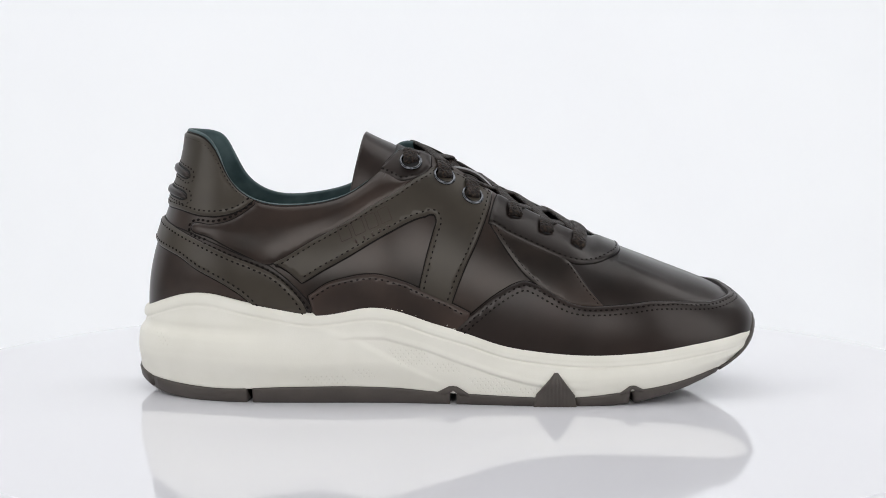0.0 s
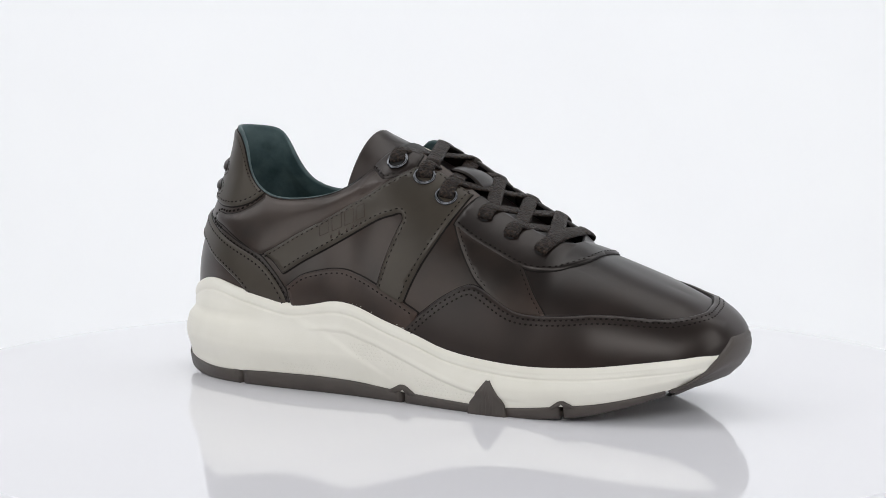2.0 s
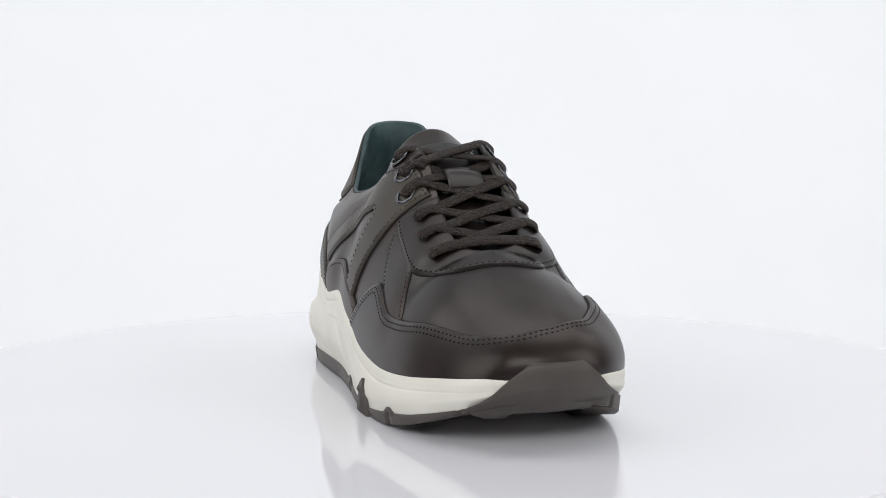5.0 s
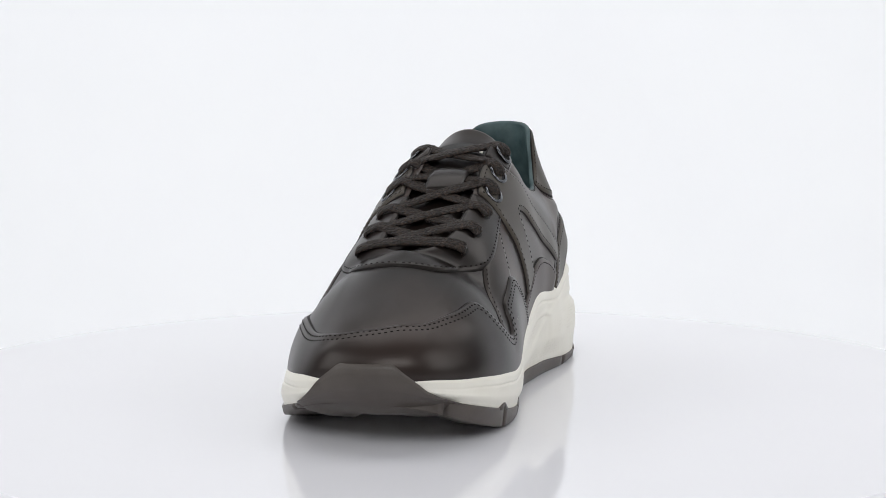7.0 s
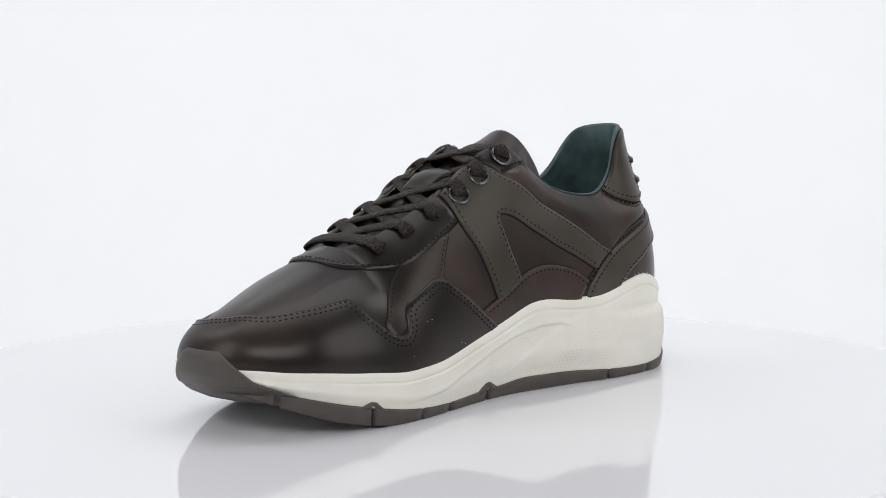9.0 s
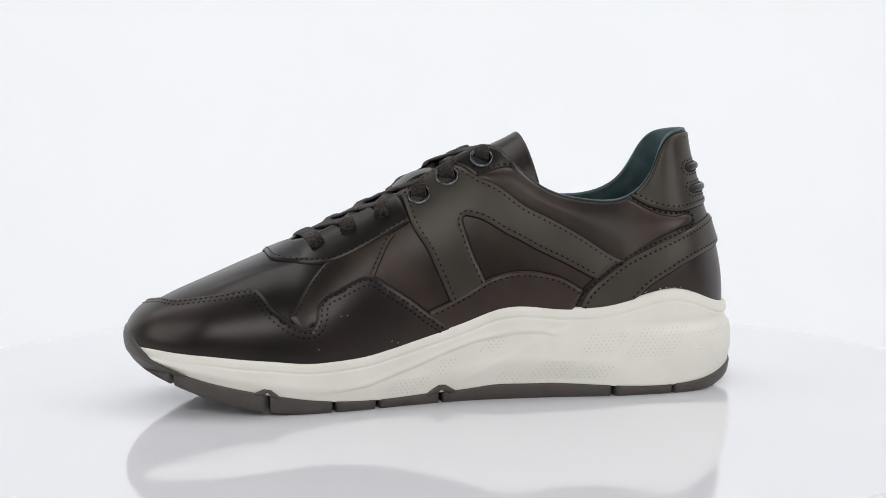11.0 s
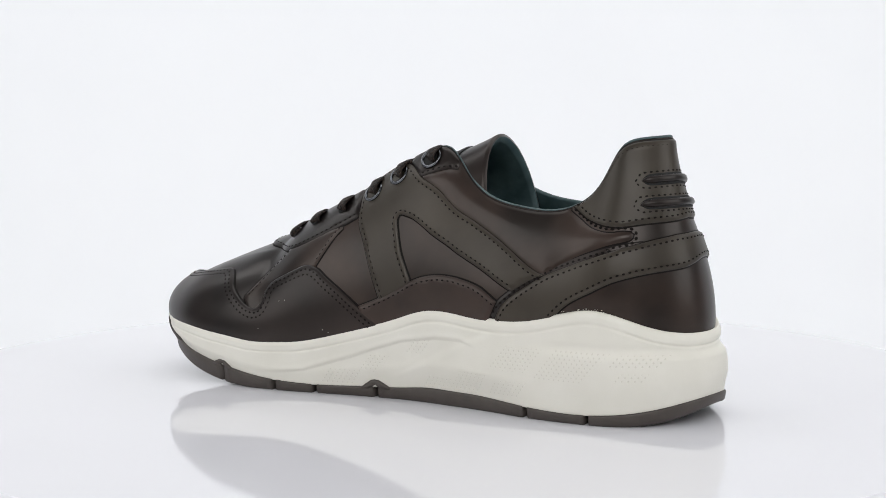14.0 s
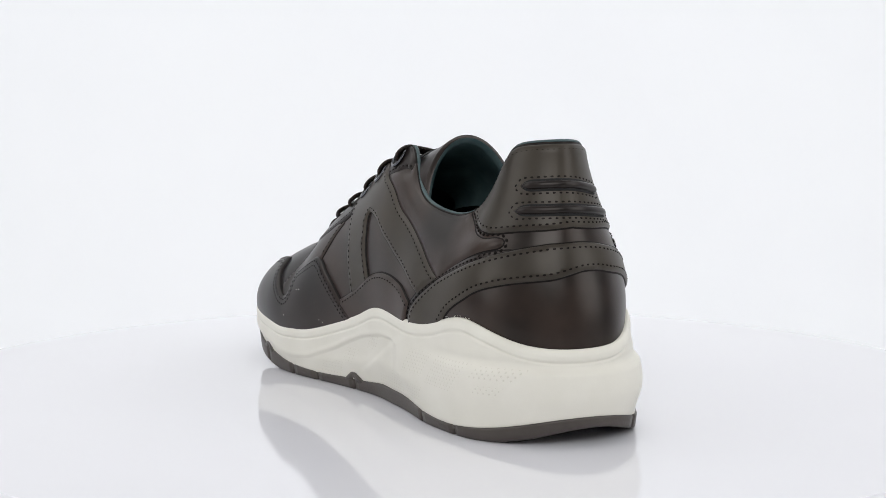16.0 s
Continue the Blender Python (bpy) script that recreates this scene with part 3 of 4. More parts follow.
        tip = C["hook"][:int(np.argmin(hx)) + int(np.sum(hx[int(np.argmin(hx)):] < -0.108))]
        stitches([shifted(np.vstack([rev(C["qtop"])[:-1], tip]), -1.8 * flip)], shoe, 0.5)
        # eyelet tab at the top
        u1 = C["nface"][0][0]
        top = along_top(C["tab"][0][0], u1, 0.985)
        panel("eyelet_tab", [top, straight(top[-1], C["ntop"][-1]), rev(C["ntop"])[:5], straight(rev(C["ntop"])[4], C["tab"][-1]), rev(C["tab"])], 1.0, LEATHER, shoe)
        stitches([shifted(C["tab"], 1.5 * flip)], shoe, 1.05)
        # band beside the strap
        bnd = C["band"]
        stp = rev(C["strap"])
        panel("edge_band", [bnd, straight(bnd[-1], stp[0]), stp[:-10], straight(stp[-11], bnd[0])], 0.5, LEATHER, shoe)
        stitches([shifted(bnd, -1.6 * flip)], shoe, 0.6)
        # eyestay
        e = C["eyes"]
        uf = C["nfront"][2][0]
        utop = 17.75 if k == "L" else LOOP - 17.75
        t1 = along_top(utop, 13.0 if k == "L" else LOOP - 13.0, 1.0)
        panel("eyestay", [e, straight(e[-1], t1[0]), t1, straight(t1[-1], e[0])], 1.1, LEATHER, shoe, "smooth dark leather eyestay with punched holes")
        stitches([shifted(e, 2.0 * flip)], shoe, 1.15)
        # side piece of the vamp, tucked under mudguard and eyestay
        under = [(47, 55), (57, 49), (66, 45.5), (78, 45)] if k == "L" else [(43, 61), (55, 56), (66, 50), (70, 42), (77, 37), (83, 44)]
        over = [(62, 67), (47, 73.5), (33, 80), (25, 84)] if k == "L" else [(64, 69), (49, 74.5), (40, 79), (32, 81)]
        panel("vamp_side", [C["vs"], curve(P(*under)), rev(C["vs2"]), curve(P(*over))], 0.7, QUARTER, shoe)
        # its seams
        stitches([shifted(C["vs"], 1.5 * flip), shifted(C["vs2"], -1.5 * flip)], shoe, 0.75, 2.6, 1.7, 0.8)
        heel_lines[k] = C
    # heel counter and strap wrap round the back
    cl, cm = heel_lines["L"], heel_lines["M"]
    low = np.vstack([rev(cl["counter"])[:-1], curve([("S", *cl["counter"][0]), ("S", 0.0, 0.558), ("S", cm["counter"][0][0] - LOOP, cm["counter"][0][1])])[1:-1], cm["counter"] - (LOOP, 0)])
    a, b = low[-1], low[0]
    rim = along_top(a[0], b[0], 0.99)
    panel("heel_counter", [low, straight(low[-1], rim[0]), rim, straight(rim[-1], low[0])], 1.3, OLIVE, shoe, "olive-brown leather heel counter with two corded slots")
    edge = along_top(a[0] + 0.15, b[0] - 0.15, 0.965)
    stitches([shifted(low, -2.2)], shoe, 1.35)
    stitches([edge], shoe, 1.2, 2.4, 1.6, 0.8)
    up = np.vstack([rev(cl["strap"])[:-1], curve([("S", *cl["strap"][0]), ("S", 0.0, 0.497), ("S", cm["strap"][0][0] - LOOP, cm["strap"][0][1])])[1:-1], cm["strap"] - (LOOP, 0)])
    dn = np.vstack([rev(cl["strapb"])[:-1], curve([("S", *cl["strapb"][0]), ("S", 0.0, 0.362), ("S", cm["strapb"][0][0] - LOOP, cm["strapb"][0][1])])[1:-1], cm["strapb"] - (LOOP, 0)])
    panel("heel_strap", [up, straight(up[-1], dn[-1]), rev(dn), straight(dn[0], up[0])], 1.4, OLIVE, shoe, "olive-brown leather strap round the heel")
    stitches([shifted(up, 2.2), shifted(dn, -2.2)], shoe, 1.45)
    # embossed maker's mark: plain bars, four large and five small
    # in darker leather: the shading of the pressed-in mark put into its colour
    d = np.array((24, 10.3)) / math.hypot(24, 10.3)
    e = np.array((-d[1], d[0]))
    for i in range(4):
        a = np.array((-45.5, 75.5)) + d * (6.9 * i)
        q = [a, a + d * 5.2, a + d * 5.2 + e * 6.6, a + e * 6.6]
        c = np.vstack([curve(L(tuple(q[j]), tuple(q[(j + 1) % 4])), 0.8)[:-1] for j in range(4)])
        c = np.vstack([c, c[:1]])
        p, n, *_ = upper_frame(c[:, 0], c[:, 1])
        part("emboss_bar", tube(p + n * 0.00138, 0.00028, 6, 0.8, n, False), ARCHED, shoe)
    for i in range(5):
        a = np.array((-38.5, 74.8)) + d * (4.2 * i)
        c = curve(L(tuple(a), tuple(a + e * 1.9)), 0.7)
        p, n, *_ = upper_frame(c[:, 0], c[:, 1])
        part("emboss_dash", tube(p + n * 0.00135, 0.0006, 6, 0.6, n), ARCHED, shoe)
    # corded slots across the heel counter
    vv = np.linspace(0, 1, 400)
    hz = upper_at(np.zeros(400), vv)[:, 2] * 1000
    for (lx, lz), bz, (mx, mz) in [((-120.5, 104.5), 108.5, (-119, 107.5)), ((-121.5, 94.5), 98.0, (-120, 97))]:
        c = curve([("L", lx, lz), ("S", 0.0, float(np.interp(bz, hz, vv))), ("M", mx, mz)], 1.0)
        p, n, *_ = upper_frame(c[:, 0], c[:, 1])
        t = np.linspace(-1, 1, len(c))
        r = 0.0021 * np.clip(1 - np.abs(t) ** 14, 0.15, 1)
        # flat black band laid on the counter: the slot's inner shade as colour
        part("slot_shade", tube(p + n * 0.0012, r * 1.35, 10, 0.25, n), HOLE_SHADE, shoe, "black band standing for the shade inside the heel slot")
        part("heel_cord", tube(p + n * 0.0016, r * 0.85, 10, 0.95, n), LEATHER, shoe, "thick black leather cord across the heel")
        up, dn = shifted(c, 3.6), shifted(c, -3.6)[::-1]
        a, b = c[0] + (c[0] - c[3]) * 1.2, c[-1] + (c[-1] - c[-4]) * 1.2
        stitches([np.vstack([up, [b], dn, [a], up[:1]])], shoe, 1.35)


# bottom of the midsole by station: height and set-out at the bulge and at the bottom edge
SOLE_L = [(12, 4.2, 3.8), (11, 5.0, 4.6), (8.5, 6.8, 5.0), (7.0, 7.2, 5.0), (6.3, 7.2, 4.6), (6.5, 7.4, 4), (7.3, 6, 2.8), (7.6, 4.5, 1.5), (7.8, 4, 1), (7.5, 3.5, 0.5), (7, 3, 0), (5.8, 2.5, 0),
          (5, 3.2, 1.4), (4.5, 4.2, 2.8), (4, 5.1, 4.2), (4, 5.6, 4.6), (5, 5.5, 4.4), (6.7, 5.1, 4), (8.4, 4.6, 3.5), (11.2, 3.9, 2.6), (14.3, 2.5, 0.7), (18, 2, -0.6), (22, 1.5, -2), (23, 1.2, -2)]
SOLE_M = [(11, 4.0, 3.6), (8, 4.6, 4.2), (5.6, 5.2, 5), (4.4, 5.4, 5), (4.2, 5.2, 4.6), (5, 4.7, 3.4), (6, 4, 0), (6.8, 2.5, -1), (7, 1.5, -2), (7, 1, -3), (5.6, 1, -3), (5, 1.5, -2),
          (4.3, 2, -1), (4.2, 2.5, 0), (5, 2.5, 0.5), (6.5, 2.5, 0.5), (9, 2.5, 0.5), (12, 2.5, 0.5), (15.5, 2.5, 0), (19, 2, -1), (22, 1.5, -1.5), (23, 1.3, -2)]
SOLE = spline_loop(SOLE_L + SOLE_M[::-1])


def outward(u):
    e = 0.05
    d = spline_at(FOOT, np.asarray(u) + e) - spline_at(FOOT, np.asarray(u) - e)
    o = np.stack([d[..., 1], -d[..., 0], np.zeros_like(d[..., 0])], -1)
    o /= np.linalg.norm(o, axis=-1, keepdims=True)
    return -o


OUT_SIGN = 1.0 if outward(np.array([7.0]))[0, 1] < 0 else -1.0


def smoothstep(a, b, x):
    t = np.clip((x - a) / (b - a), 0, 1)
    return t * t * (3 - 2 * t)


def sole_at(u, w):
    """The midsole's side, millimetres: w from 0 at the lip to 1 at the bottom edge."""
    u, w = np.broadcast_arrays(np.asarray(u, float), np.asarray(w, float))
    f, s, o = spline_at(FOOT, u), spline_at(SOLE, u), outward(u) * OUT_SIGN
    bul, bot = s[..., 1], s[..., 2]
    h = f[..., 2] - s[..., 0]
    z = f[..., 2] + 1.0 - w * (h + 1.0)
    x = f[..., 0]
    d = f[..., 2] + 1.0 - z
    # lip: a rounded roll with a fine crease under it
    lip = 1.2 + 1.5 * np.sqrt(np.clip(d / 3.0, 0, 1)) - 0.75 * np.exp(-((d - 6.0) / 0.55) ** 2)
    k = smoothstep(0.14, 0.62, w)
    off = lip * (1 - k) + bul * k
    k2 = smoothstep(0.66, 1.0, w)
    off = off * (1 - k2) + bot * k2
    # heel: the lip overhangs a step
    heel = smoothstep(-70, -105, x)
    off = off + heel * (-0.9 * np.exp(-((z - 34.0) / 2.2) ** 2) + 1.0 * smoothstep(33.0, 29.5, z) * (1 - k2))
    # sculpted sweep from the arch to the forefoot: the field below it lies deeper
    medial = f[..., 1] > 3
    zc = np.where(medial, np.interp(x, [-46, -38, -25, -6, 8, 23, 47, 62, 81], [31, 32.6, 32.6, 29.5, 25, 19.5, 12, 10, 9]),
                  np.interp(x, [-46, -25, -6, 9, 27, 42, 52, 70], [31.5, 31.5, 26.5, 21, 15, 11, 9.3, 8]))
    span = smoothstep(-48, -40, x) * smoothstep(80, 50, x)
    off = off - 0.9 * span * smoothstep(zc + 0.2, zc - 1.0, z) * (1 - k2) + 0.25 * span * np.exp(-((z - zc - 1.0) / 1.2) ** 2)
    # soft diagonal ridge behind it
    zs = np.interp(x, [-62, -40, 2, 12], [39, 31, 10, 5])
    off = off + 0.75 * smoothstep(-66, -46, x) * smoothstep(8, -2, x) * smoothstep(zs + 1.6, zs - 1.6, z) * (1 - k2)
    p = f + o * off[..., None]
    p[..., 2] = z
    return p


def build_sole():
    us = np.arange(0, LOOP, 0.1)
    ws = np.linspace(0, 1, 76)
    rows = [sole_at(us, w) for w in ws]
    f, o = spline_at(FOOT, us), outward(us) * OUT_SIGN
    inner = f - o * 4
    inner[:, 2] = f[:, 2] - 2
    floor_ = rows[-1] - o * 12
    mid = np.array([4.0, 3.0, 0])
    deck = mid + (inner - mid) * 0.4
    deck[:, 2] = inner[:, 2]
    under = mid + (floor_ - mid) * 0.2
    under[:, 2] = floor_[:, 2]
    rows = [deck, inner] + rows + [floor_, under]
    bm, vs = grid_mesh([r * 0.001 for r in rows], close_v=True)
    bm.faces.new(vs[0])
    bm.faces.new(vs[-1])
    tidy(bm)
    part("midsole", bm, FOAM, shoe, "off-white sculpted foam midsole")
    # outsole: tread blocks between notches
    notches = [1.9, 5.2, 11.55, 14.2, 15.1, 17.05, 20.3]
    notches_m = [4.1, 6.05, 11.7, 13.7, 15.1, 17.3, 20.3]
    cuts = notches + [LOOP - n for n in notches_m[::-1]]
    gap = 0.09
    for a, b in zip(cuts, cuts[1:] + [cuts[0] + LOOP]):
        us = np.linspace(a + gap, b - gap, max(4, int((b - a) * 5)))
        top = sole_at(us, np.full_like(us, 1.0))
        o = outward(us) * OUT_SIGN
        x = top[:, 0]
        lift = np.where(x > 75, (np.clip(x - 75, 0, 200) / 75) ** 1.8 * 20, 0) + (np.clip(-112 - x, 0, 99) / 42) ** 3 * 11
        zb = np.minimum(lift, top[:, 2] - 1.6)
        tuck = (2.0 * smoothstep(136, 143, x))[:, None]
        r0 = top + o * (0.6 - tuck) + (0, 0, 0.25)
        r1 = top + o * (0.9 - tuck)
        r1[:, 2] = top[:, 2] - 0.6
        r2 = top + o * (0.2 - tuck)
        r2[:, 2] = zb + 0.7
        r3 = top - o * 0.6
        r3[:, 2] = zb
        r4 = top - o * 16
        r4[:, 2] = zb
        r5 = top - o * 16
        r5[:, 2] = top[:, 2]
        bm, vs = grid_mesh([q * 0.001 for q in (r0, r1, r2, r3, r4, r5)], close_u=True)
        bm.faces.new([q[0] for q in vs])
        bm.faces.new([q[-1] for q in vs][::-1])
        tidy(bm)
        part("tread_block", bm, RUBBER, shoe)
    # wedge peaks over the notches
    for u, hgt, wid in [(11.55, 3.6, 0.45), (17.05, 2.8, 0.4), (LOOP - 11.7, 3.8, 0.45), (LOOP - 17.3, 3.0, 0.4)]:
        us = np.linspace(u - wid, u + wid, 9)
        k = np.clip(1.25 - np.abs(np.linspace(-1, 1, 9)) * 1.25, 0, 1)
        p = sole_at(us, np.full_like(us, 1.0))
        o = outward(us) * OUT_SIGN
        tops = p + o * 0.9
        tops[:, 2] += hgt * k
        bots = p + o * 1.0
        bots[:, 2] -= 0.8 - 2.2 * np.clip(1 - np.abs(np.linspace(-1, 1, 9)) * 2.5, 0, 1)
        ti, bi = tops - o * 5, bots - o * 5
        bm, vs = grid_mesh([q * 0.001 for q in (tops, bots, bi, ti)], close_u=True)
        bm.faces.new([q[0] for q in vs])
        bm.faces.new([q[-1] for q in vs][::-1])
        tidy(bm)
        part("notch_wedge", bm, RUBBER, shoe)
    # ribbed triangle on the outer side
    bm = bmesh.new()
    u0 = 14.55
    rows = []
    for j in range(9):
        fz = j / 8
        row = []
        for i in range(41):
            a = -1 + i / 20
            half = 0.68 * (1 - fz) + 0.05 * fz
            u = u0 + a * half
            w = 1.0 - fz * 0.58
            p = sole_at(np.array([u]), np.array([w]))[0]
            o = outward(np.array([u]))[0] * OUT_SIGN
            rib = 0.45 * (0.5 + 0.5 * math.cos(a * half / 0.78 * math.pi * 13)) * (1 if fz < 0.75 else 0)
            p = p + o * (1.3 + rib - (1.6 if abs(a) == 1 else 0))
            if j == 0:
                p[2] = 0.0
            row.append(p * 0.001)
        rows.append(row)
    bm, vs = grid_mesh(rows)
    tidy(bm)
    part("ribbed_wedge", bm, RUBBER, shoe, "ribbed triangular rubber wedge")
    # toe bumper
    us = np.linspace(20.6, 26.3, 49)
    rows = []
    top_z = np.interp(us, [20.6, 21.1, 21.5, 21.9, 22.45, 23.95, 24.5, 24.95, 25.5, 26.3], [0.03, 0.11, 0.30, 0.62, 1, 1, 0.64, 0.32, 0.12, 0.03])
    for j in range(-3, 15):
        fz = max(0, j) / 14
        row = []
        for i, u in enumerate(us):
            k = fz * top_z[i]
            # k: 0 at the bottom edge, 1 on the upper
            out = outward(np.array([u]))[0] * OUT_SIGN
            b = sole_at(np.array([u]), np.array([1.0]))[0] + out * 0.8
            b[2] -= 1.5 * top_z[i]
            c = sole_at(np.array([u]), np.array([0.5]))[0] + out * 2.4
            q, nn, *_ = upper_frame(np.array([u]), np.array([0.26]))
            e = q[0] * 1000 + nn[0] * 2.0
            p = b * (1 - k) ** 2 + c * 2 * k * (1 - k) + e * k * k
            nrm, base = (out, 0.6)
            end = min(i, 48 - i)
            base = base * min(1, end / 2) + (0.3 if end else -0.6)
            if j < 12:
                base += 0.4 * min(1, end / 6)
            base *= min(1, max(0.45, j / 5))
            if j == 14:
                base -= 1.6
            p = p + nrm * base
            if j < 0:
                p = p - out * (0, 4.5, 13, 26)[-j]
                p[2] *= (1, 0.80, 0.62, 0.5)[-j]
            row.append(p * 0.001)
        rows.append(row)
    bm, vs = grid_mesh(rows)
    tidy(bm)
    part("toe_bumper", bm, RUBBER, shoe, "smooth taupe rubber toe bumper")


def build_tongue():
    # stations along the instep: x, centre y, centre z, half width, drop at the sides
    st = [(84, 4, 67, 10, 2), (70, 4, 72.6, 17, 3.6), (55, 5, 79.8, 21, 5.4), (36, 5.5, 89.6, 23, 6.4), (15, 6.5, 101, 24, 9), (0, 7, 108.5, 25, 12), (-12, 7, 114.5, 26, 15), (-22, 6, 119.5, 27, 20), (-31, 5.5, 123.5, 26, 26), (-37, 5, 126.5, 25, 31)]
    path = smooth_path(st, 54)
    rows, inn = [], []
    for x, yc, zc, hw, dr in path:
        row, r2 = [], []
        for a in np.linspace(-1.32, 1.32, 33):
            ang = a * 1.35
            y = yc + hw * math.sin(ang) / math.sin(1.35)
            z = zc - dr * (1 - math.cos(ang)) / (1 - math.cos(1.35))
            back = 0.25 * dr * (1 - math.cos(ang)) if x < -20 else 0
            row.append(np.array((x - back, y, z)) * 0.001)
            t = 3.6
            r2.append(np.array((x - back + 0.5, yc + (y - yc) * (1 - t / hw), z - t * (0.4 + 0.6 * math.cos(ang)))) * 0.001)
        rows.append(row)
        inn.append(r2)
    bm, _ = grid_mesh(rows + [[(np.array(a) + np.array(b)) / 2 + (-0.0012, 0, 0.0005) for a, b in zip(rows[-1], inn[-1])]])
    tidy(bm)
    tongue = part("tongue", bm, LEATHER, shoe, "dark leather tongue standing up behind the laces")
    bm, _ = grid_mesh([[(np.array(a) + np.array(b)) / 2 + (-0.0012, 0, 0.0005) for a, b in zip(rows[-1], inn[-1])]] + inn[::-1][:30])
    tidy(bm)
    part("tongue_lining", bm, LINING, tongue, "teal lining")

    def on_tongue(x, a, lift):
        """A point lift mm over the tongue's skin, at x and at a from -1 to 1 across it."""
        yc, zc, hw, dr = [float(np.interp(-x, -path[:, 0], path[:, k])) for k in (1, 2, 3, 4)]
        ang = a * 1.35
        z = zc - dr * (1 - math.cos(ang)) / (1 - math.cos(1.35))
        return np.array((x + lift * 0.4, yc + hw * math.sin(ang) / math.sin(1.35), z + lift)) * 0.001

    def patch(name, x0, x1, a0, a1, lift, mat, label, bow=0.0):
        xs, aa = np.linspace(x0, x1, 9), np.linspace(a0, a1, 11)
        top = [[on_tongue(x, a, lift + bow * math.sin(math.pi * i / 8)) for a in aa] for i, x in enumerate(xs)]
        low = [[on_tongue(x, a, lift - 1.3 + bow * math.sin(math.pi * i / 8)) for a in aa] for i, x in enumerate(xs)]
        bm, vs = grid_mesh(top + low[::-1], close_u=True)
        bm.faces.new([r[0] for r in vs])
        bm.faces.new([r[-1] for r in vs][::-1])
        tidy(bm)
        bmesh.ops.bevel(bm, geom=[e for e in bm.edges if len(e.link_faces) == 2 and e.calc_face_angle(0) > 0.9], offset=0.0004, segments=2, affect="EDGES")
        part(name, bm, mat, tongue, label)

    patch("lace_keeper", 24, 5, -0.24, 0.32, 3.4, LEATHER, "leather lace keeper loop", 2.0)
    patch("tag", -13, -22, -0.55, 0.55, 1.0, TAGMAT, "small grey woven tag")
    for a0 in (0.14, 0.25, 0.36):
        patch("tag_bar", -14.5, -17.5, a0, a0 + 0.06, 1.2, FOAM, "pale woven bar")


EYES = {"L": [(-14, 112), (2, 105), (15.5, 96), (36, 86.5), (51, 79), (66, 72.5)], "M": [(-13, 114.5), (4, 106), (18, 97.5), (36, 88.5), (52, 81.5), (66, 75)]}


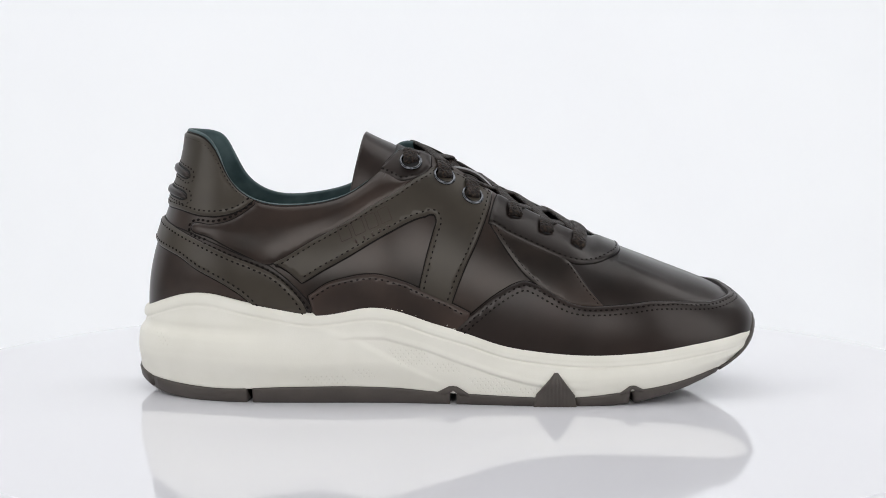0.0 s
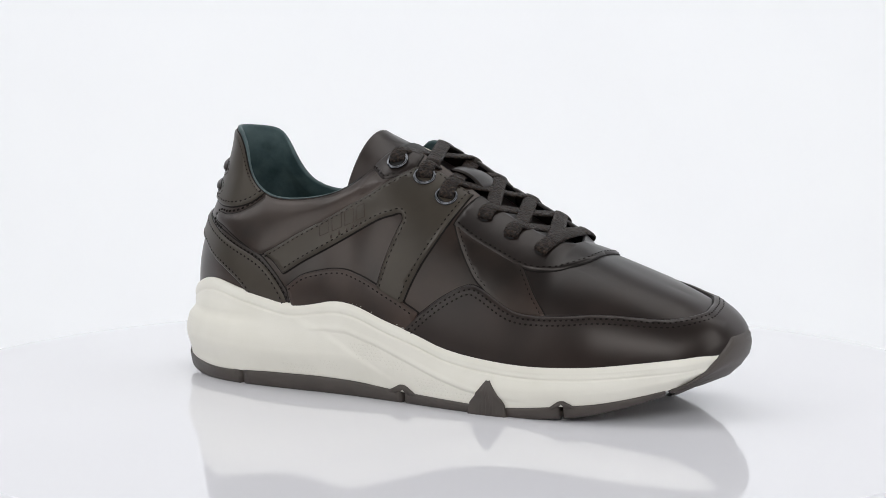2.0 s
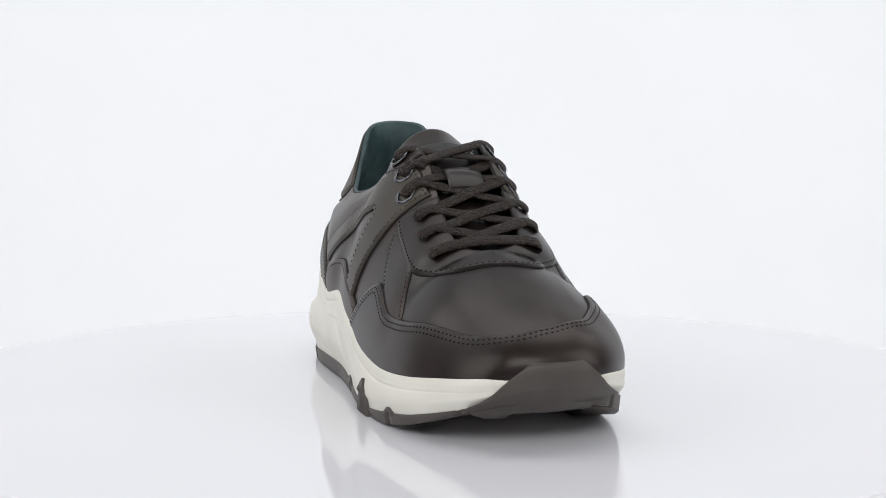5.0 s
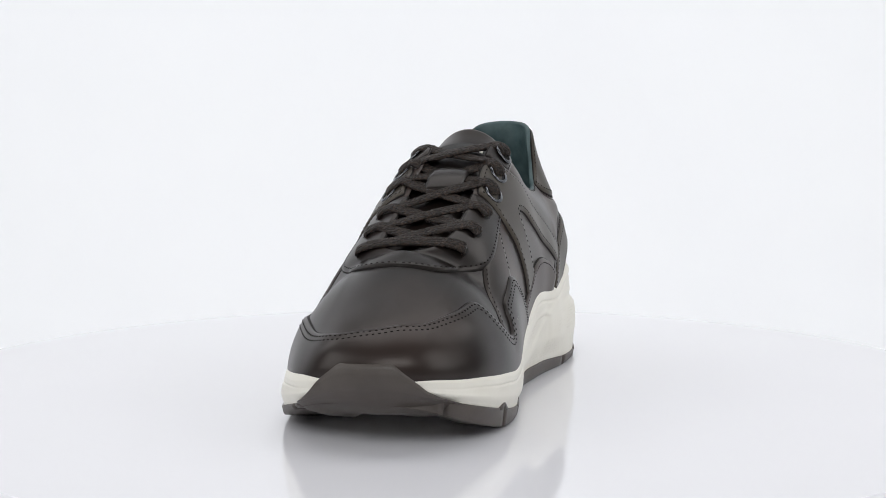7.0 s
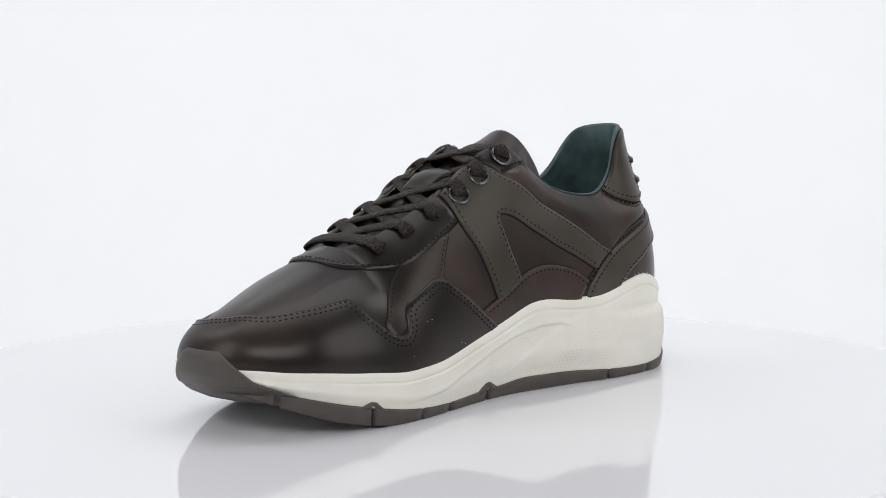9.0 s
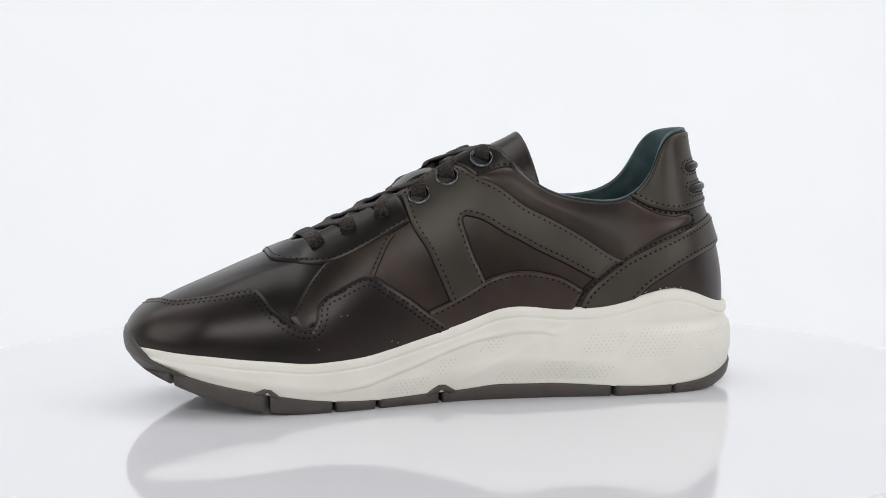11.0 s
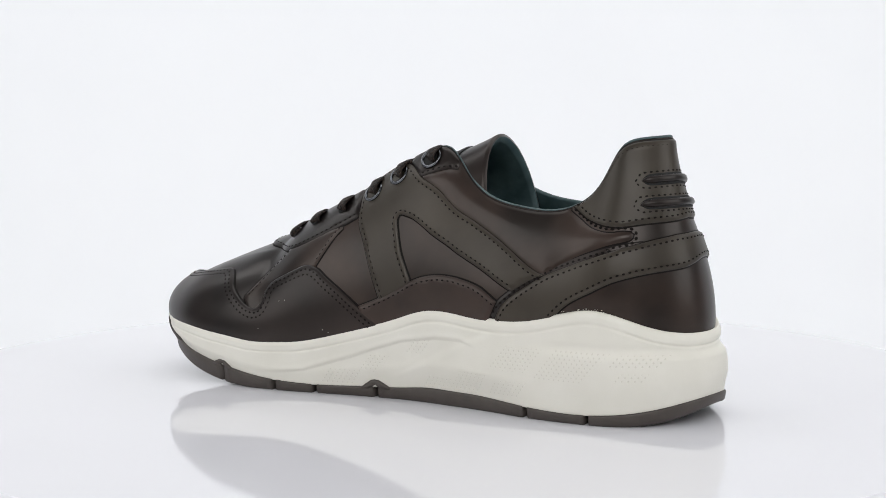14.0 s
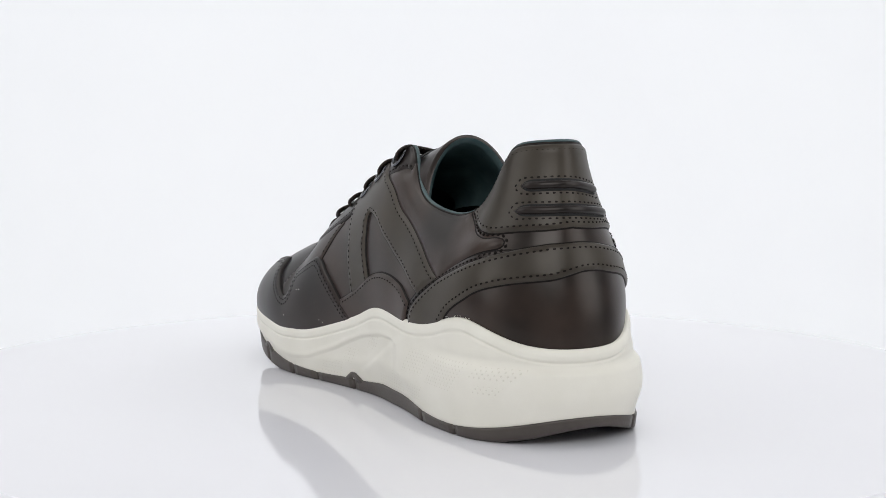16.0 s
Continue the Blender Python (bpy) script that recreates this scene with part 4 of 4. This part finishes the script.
def build_laces():
    hole = {}
    for k, eyes in EYES.items():
        for i, (x, z) in enumerate(eyes):
            u, v = find(k, x, z)
            p, n, *_ = upper_frame(u, v)
            p = p + n * 0.0012
            hole[k, i] = (p, n, u, v)
            q = Vector(n).to_track_quat("Z", "Y").to_matrix().to_4x4()
            m = Matrix.Translation(p) @ q
            r = 0.0043 if i < 3 else 0.0026
            # black disc on the surface, painted shade in place of a cut hole
            bm = bmesh.new()
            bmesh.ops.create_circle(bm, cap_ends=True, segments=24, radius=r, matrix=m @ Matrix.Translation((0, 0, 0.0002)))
            part("hole_shade_disc", bm, HOLE_SHADE, shoe, smooth=False)
            if i < 3:
                ring = [m @ Vector((r * 1.1 * math.cos(t), r * 1.1 * math.sin(t), 0.0003)) for t in np.linspace(0, 2 * math.pi, 33)]
                ups = [n] * 33
                part("eyelet", tube(ring, 0.00085, 8, 0.8, ups, False), STEEL, shoe, "gunmetal ring eyelet")

    def centre(x):
        return np.interp(x, [-37, -12, 0, 15, 36, 55, 70], [126, 116.5, 111.5, 105, 93.5, 84, 77.5])

    def strip(a, b, lift, name="lace"):
        (k0, i0), (k1, i1) = a, b
        p0, n0, u0, v0 = hole[k0, i0]
        p1, n1, u1, v1 = hole[k1, i1]
        f0, m0, *_ = upper_frame(u0, 1 - (1 - v0) * 0.45)
        f1, m1, *_ = upper_frame(u1, 0.97)
        under = i0 != i1
        if not under:
            f1, m1, *_ = upper_frame(u1, 1 - (1 - v1) * 0.45)
        a0 = f0 + m0 * 0.0021
        a1 = f1 + m1 * (0.0004 if under else 0.0021)
        pts = [p0 - n0 * 0.0035, p0 + n0 * 0.0013, a0]
        for w in (0.2, 0.4, 0.6, 0.8):
            q = a0 * (1 - w) + a1 * w
            q = q + np.array((0.3, 0, 1.0)) * (lift * math.sin(math.pi * w) * (1.25 - 0.5 * w))
            pts.append(q)
        if under:
            pts += [a1, a1 * 0.75 + p1 * 0.25 - n1 * 0.004]
        else:
            pts += [a1, p1 + n1 * 0.0013, p1 - n1 * 0.0035]
        path = smooth_path(pts, 70)
        t = np.linspace(0, 1, len(path))[:, None]
        ups = np.array(n0) * (1 - t) + np.array((0.35, 0, 0.95)) * 1.6 * np.sin(t * math.pi) + np.array(n1) * t
        away = np.array(p0 - f0)
        away /= np.linalg.norm(away)
        k = np.clip(1 - t / 0.16, 0, 1)
        ups = ups * (1 - k) + away * k
        if not under:
            away = np.array(p1 - f1)
            away /= np.linalg.norm(away)
            k = np.clip(1 - (1 - t) / 0.16, 0, 1)
            ups = ups * (1 - k) + away * k
        rad = np.full(len(path), 0.0037)
        rad[:8] = np.linspace(0.0026, 0.0037, 8)
        part(name, tube(path, rad, 12, 0.25, ups), LACE, shoe, "flat waxed dark brown lace")

    for i in range(5):
        strip(("L", i), ("M", i + 1), -0.0028 if i == 1 else -0.0002)
        strip(("M", i), ("L", i + 1), -0.0018 if i == 1 else 0.0010)
    strip(("L", 5), ("M", 5), 0.0014)


build_upper()
build_panels()
build_sole()
build_tongue()
build_laces()


def build_specks():
    """Flecks of dried glue and dust along the sole seam."""
    rng = random.Random(5)
    bm = bmesh.new()
    spots = [(11.0, 1.6, 34), (14.2, 0.9, 36), (7.4, 2.2, 22), (17.5, 1.6, 24), (LOOP - 14.5, 1.8, 40), (LOOP - 11.6, 0.8, 26), (LOOP - 4.2, 1.2, 24)]
    for u0, spread, n in spots:
        for _ in range(n):
            u = u0 + rng.uniform(-1, 1) * spread
            p = sole_at(np.array([u]), np.array([0.0]))[0] + np.array((0, 0, rng.uniform(-0.2, 0.9)))
            p = p + outward(np.array([u]))[0] * OUT_SIGN * rng.uniform(-0.5, 0.4)
            r = rng.uniform(0.10, 0.30)
            bmesh.ops.create_icosphere(bm, subdivisions=1, radius=r * 0.001, matrix=Matrix.Translation(p * 0.001) @ Matrix.Diagonal((rng.uniform(0.8, 2.5), 1, 0.6, 1)))
    for x, z in [(60, 44), (57, 44.5), (71, 30), (33, 31), (36, 32)]:
        u, v = find("M", x, z)
        p, n, *_ = upper_frame(u, v)
        bmesh.ops.create_icosphere(bm, subdivisions=1, radius=0.0002, matrix=Matrix.Translation(p + n * 0.002))
    tagged(part("glue_fleck", bm, FOAM, shoe, "pale flecks of dried glue"), kind="stuff")


build_specks()


# ---- what moves: the turntable and the shoe on it ----
def motions():
    rows = []
    for t in range(0, 17):
        a = -1.835 - 14.577 * t - 0.0332 * t * t
        rows.append((t, pose(0, 0, 0, 0, 0, a)))
    walk(shoe, rows)
    walk(turntable, rows)


motions()
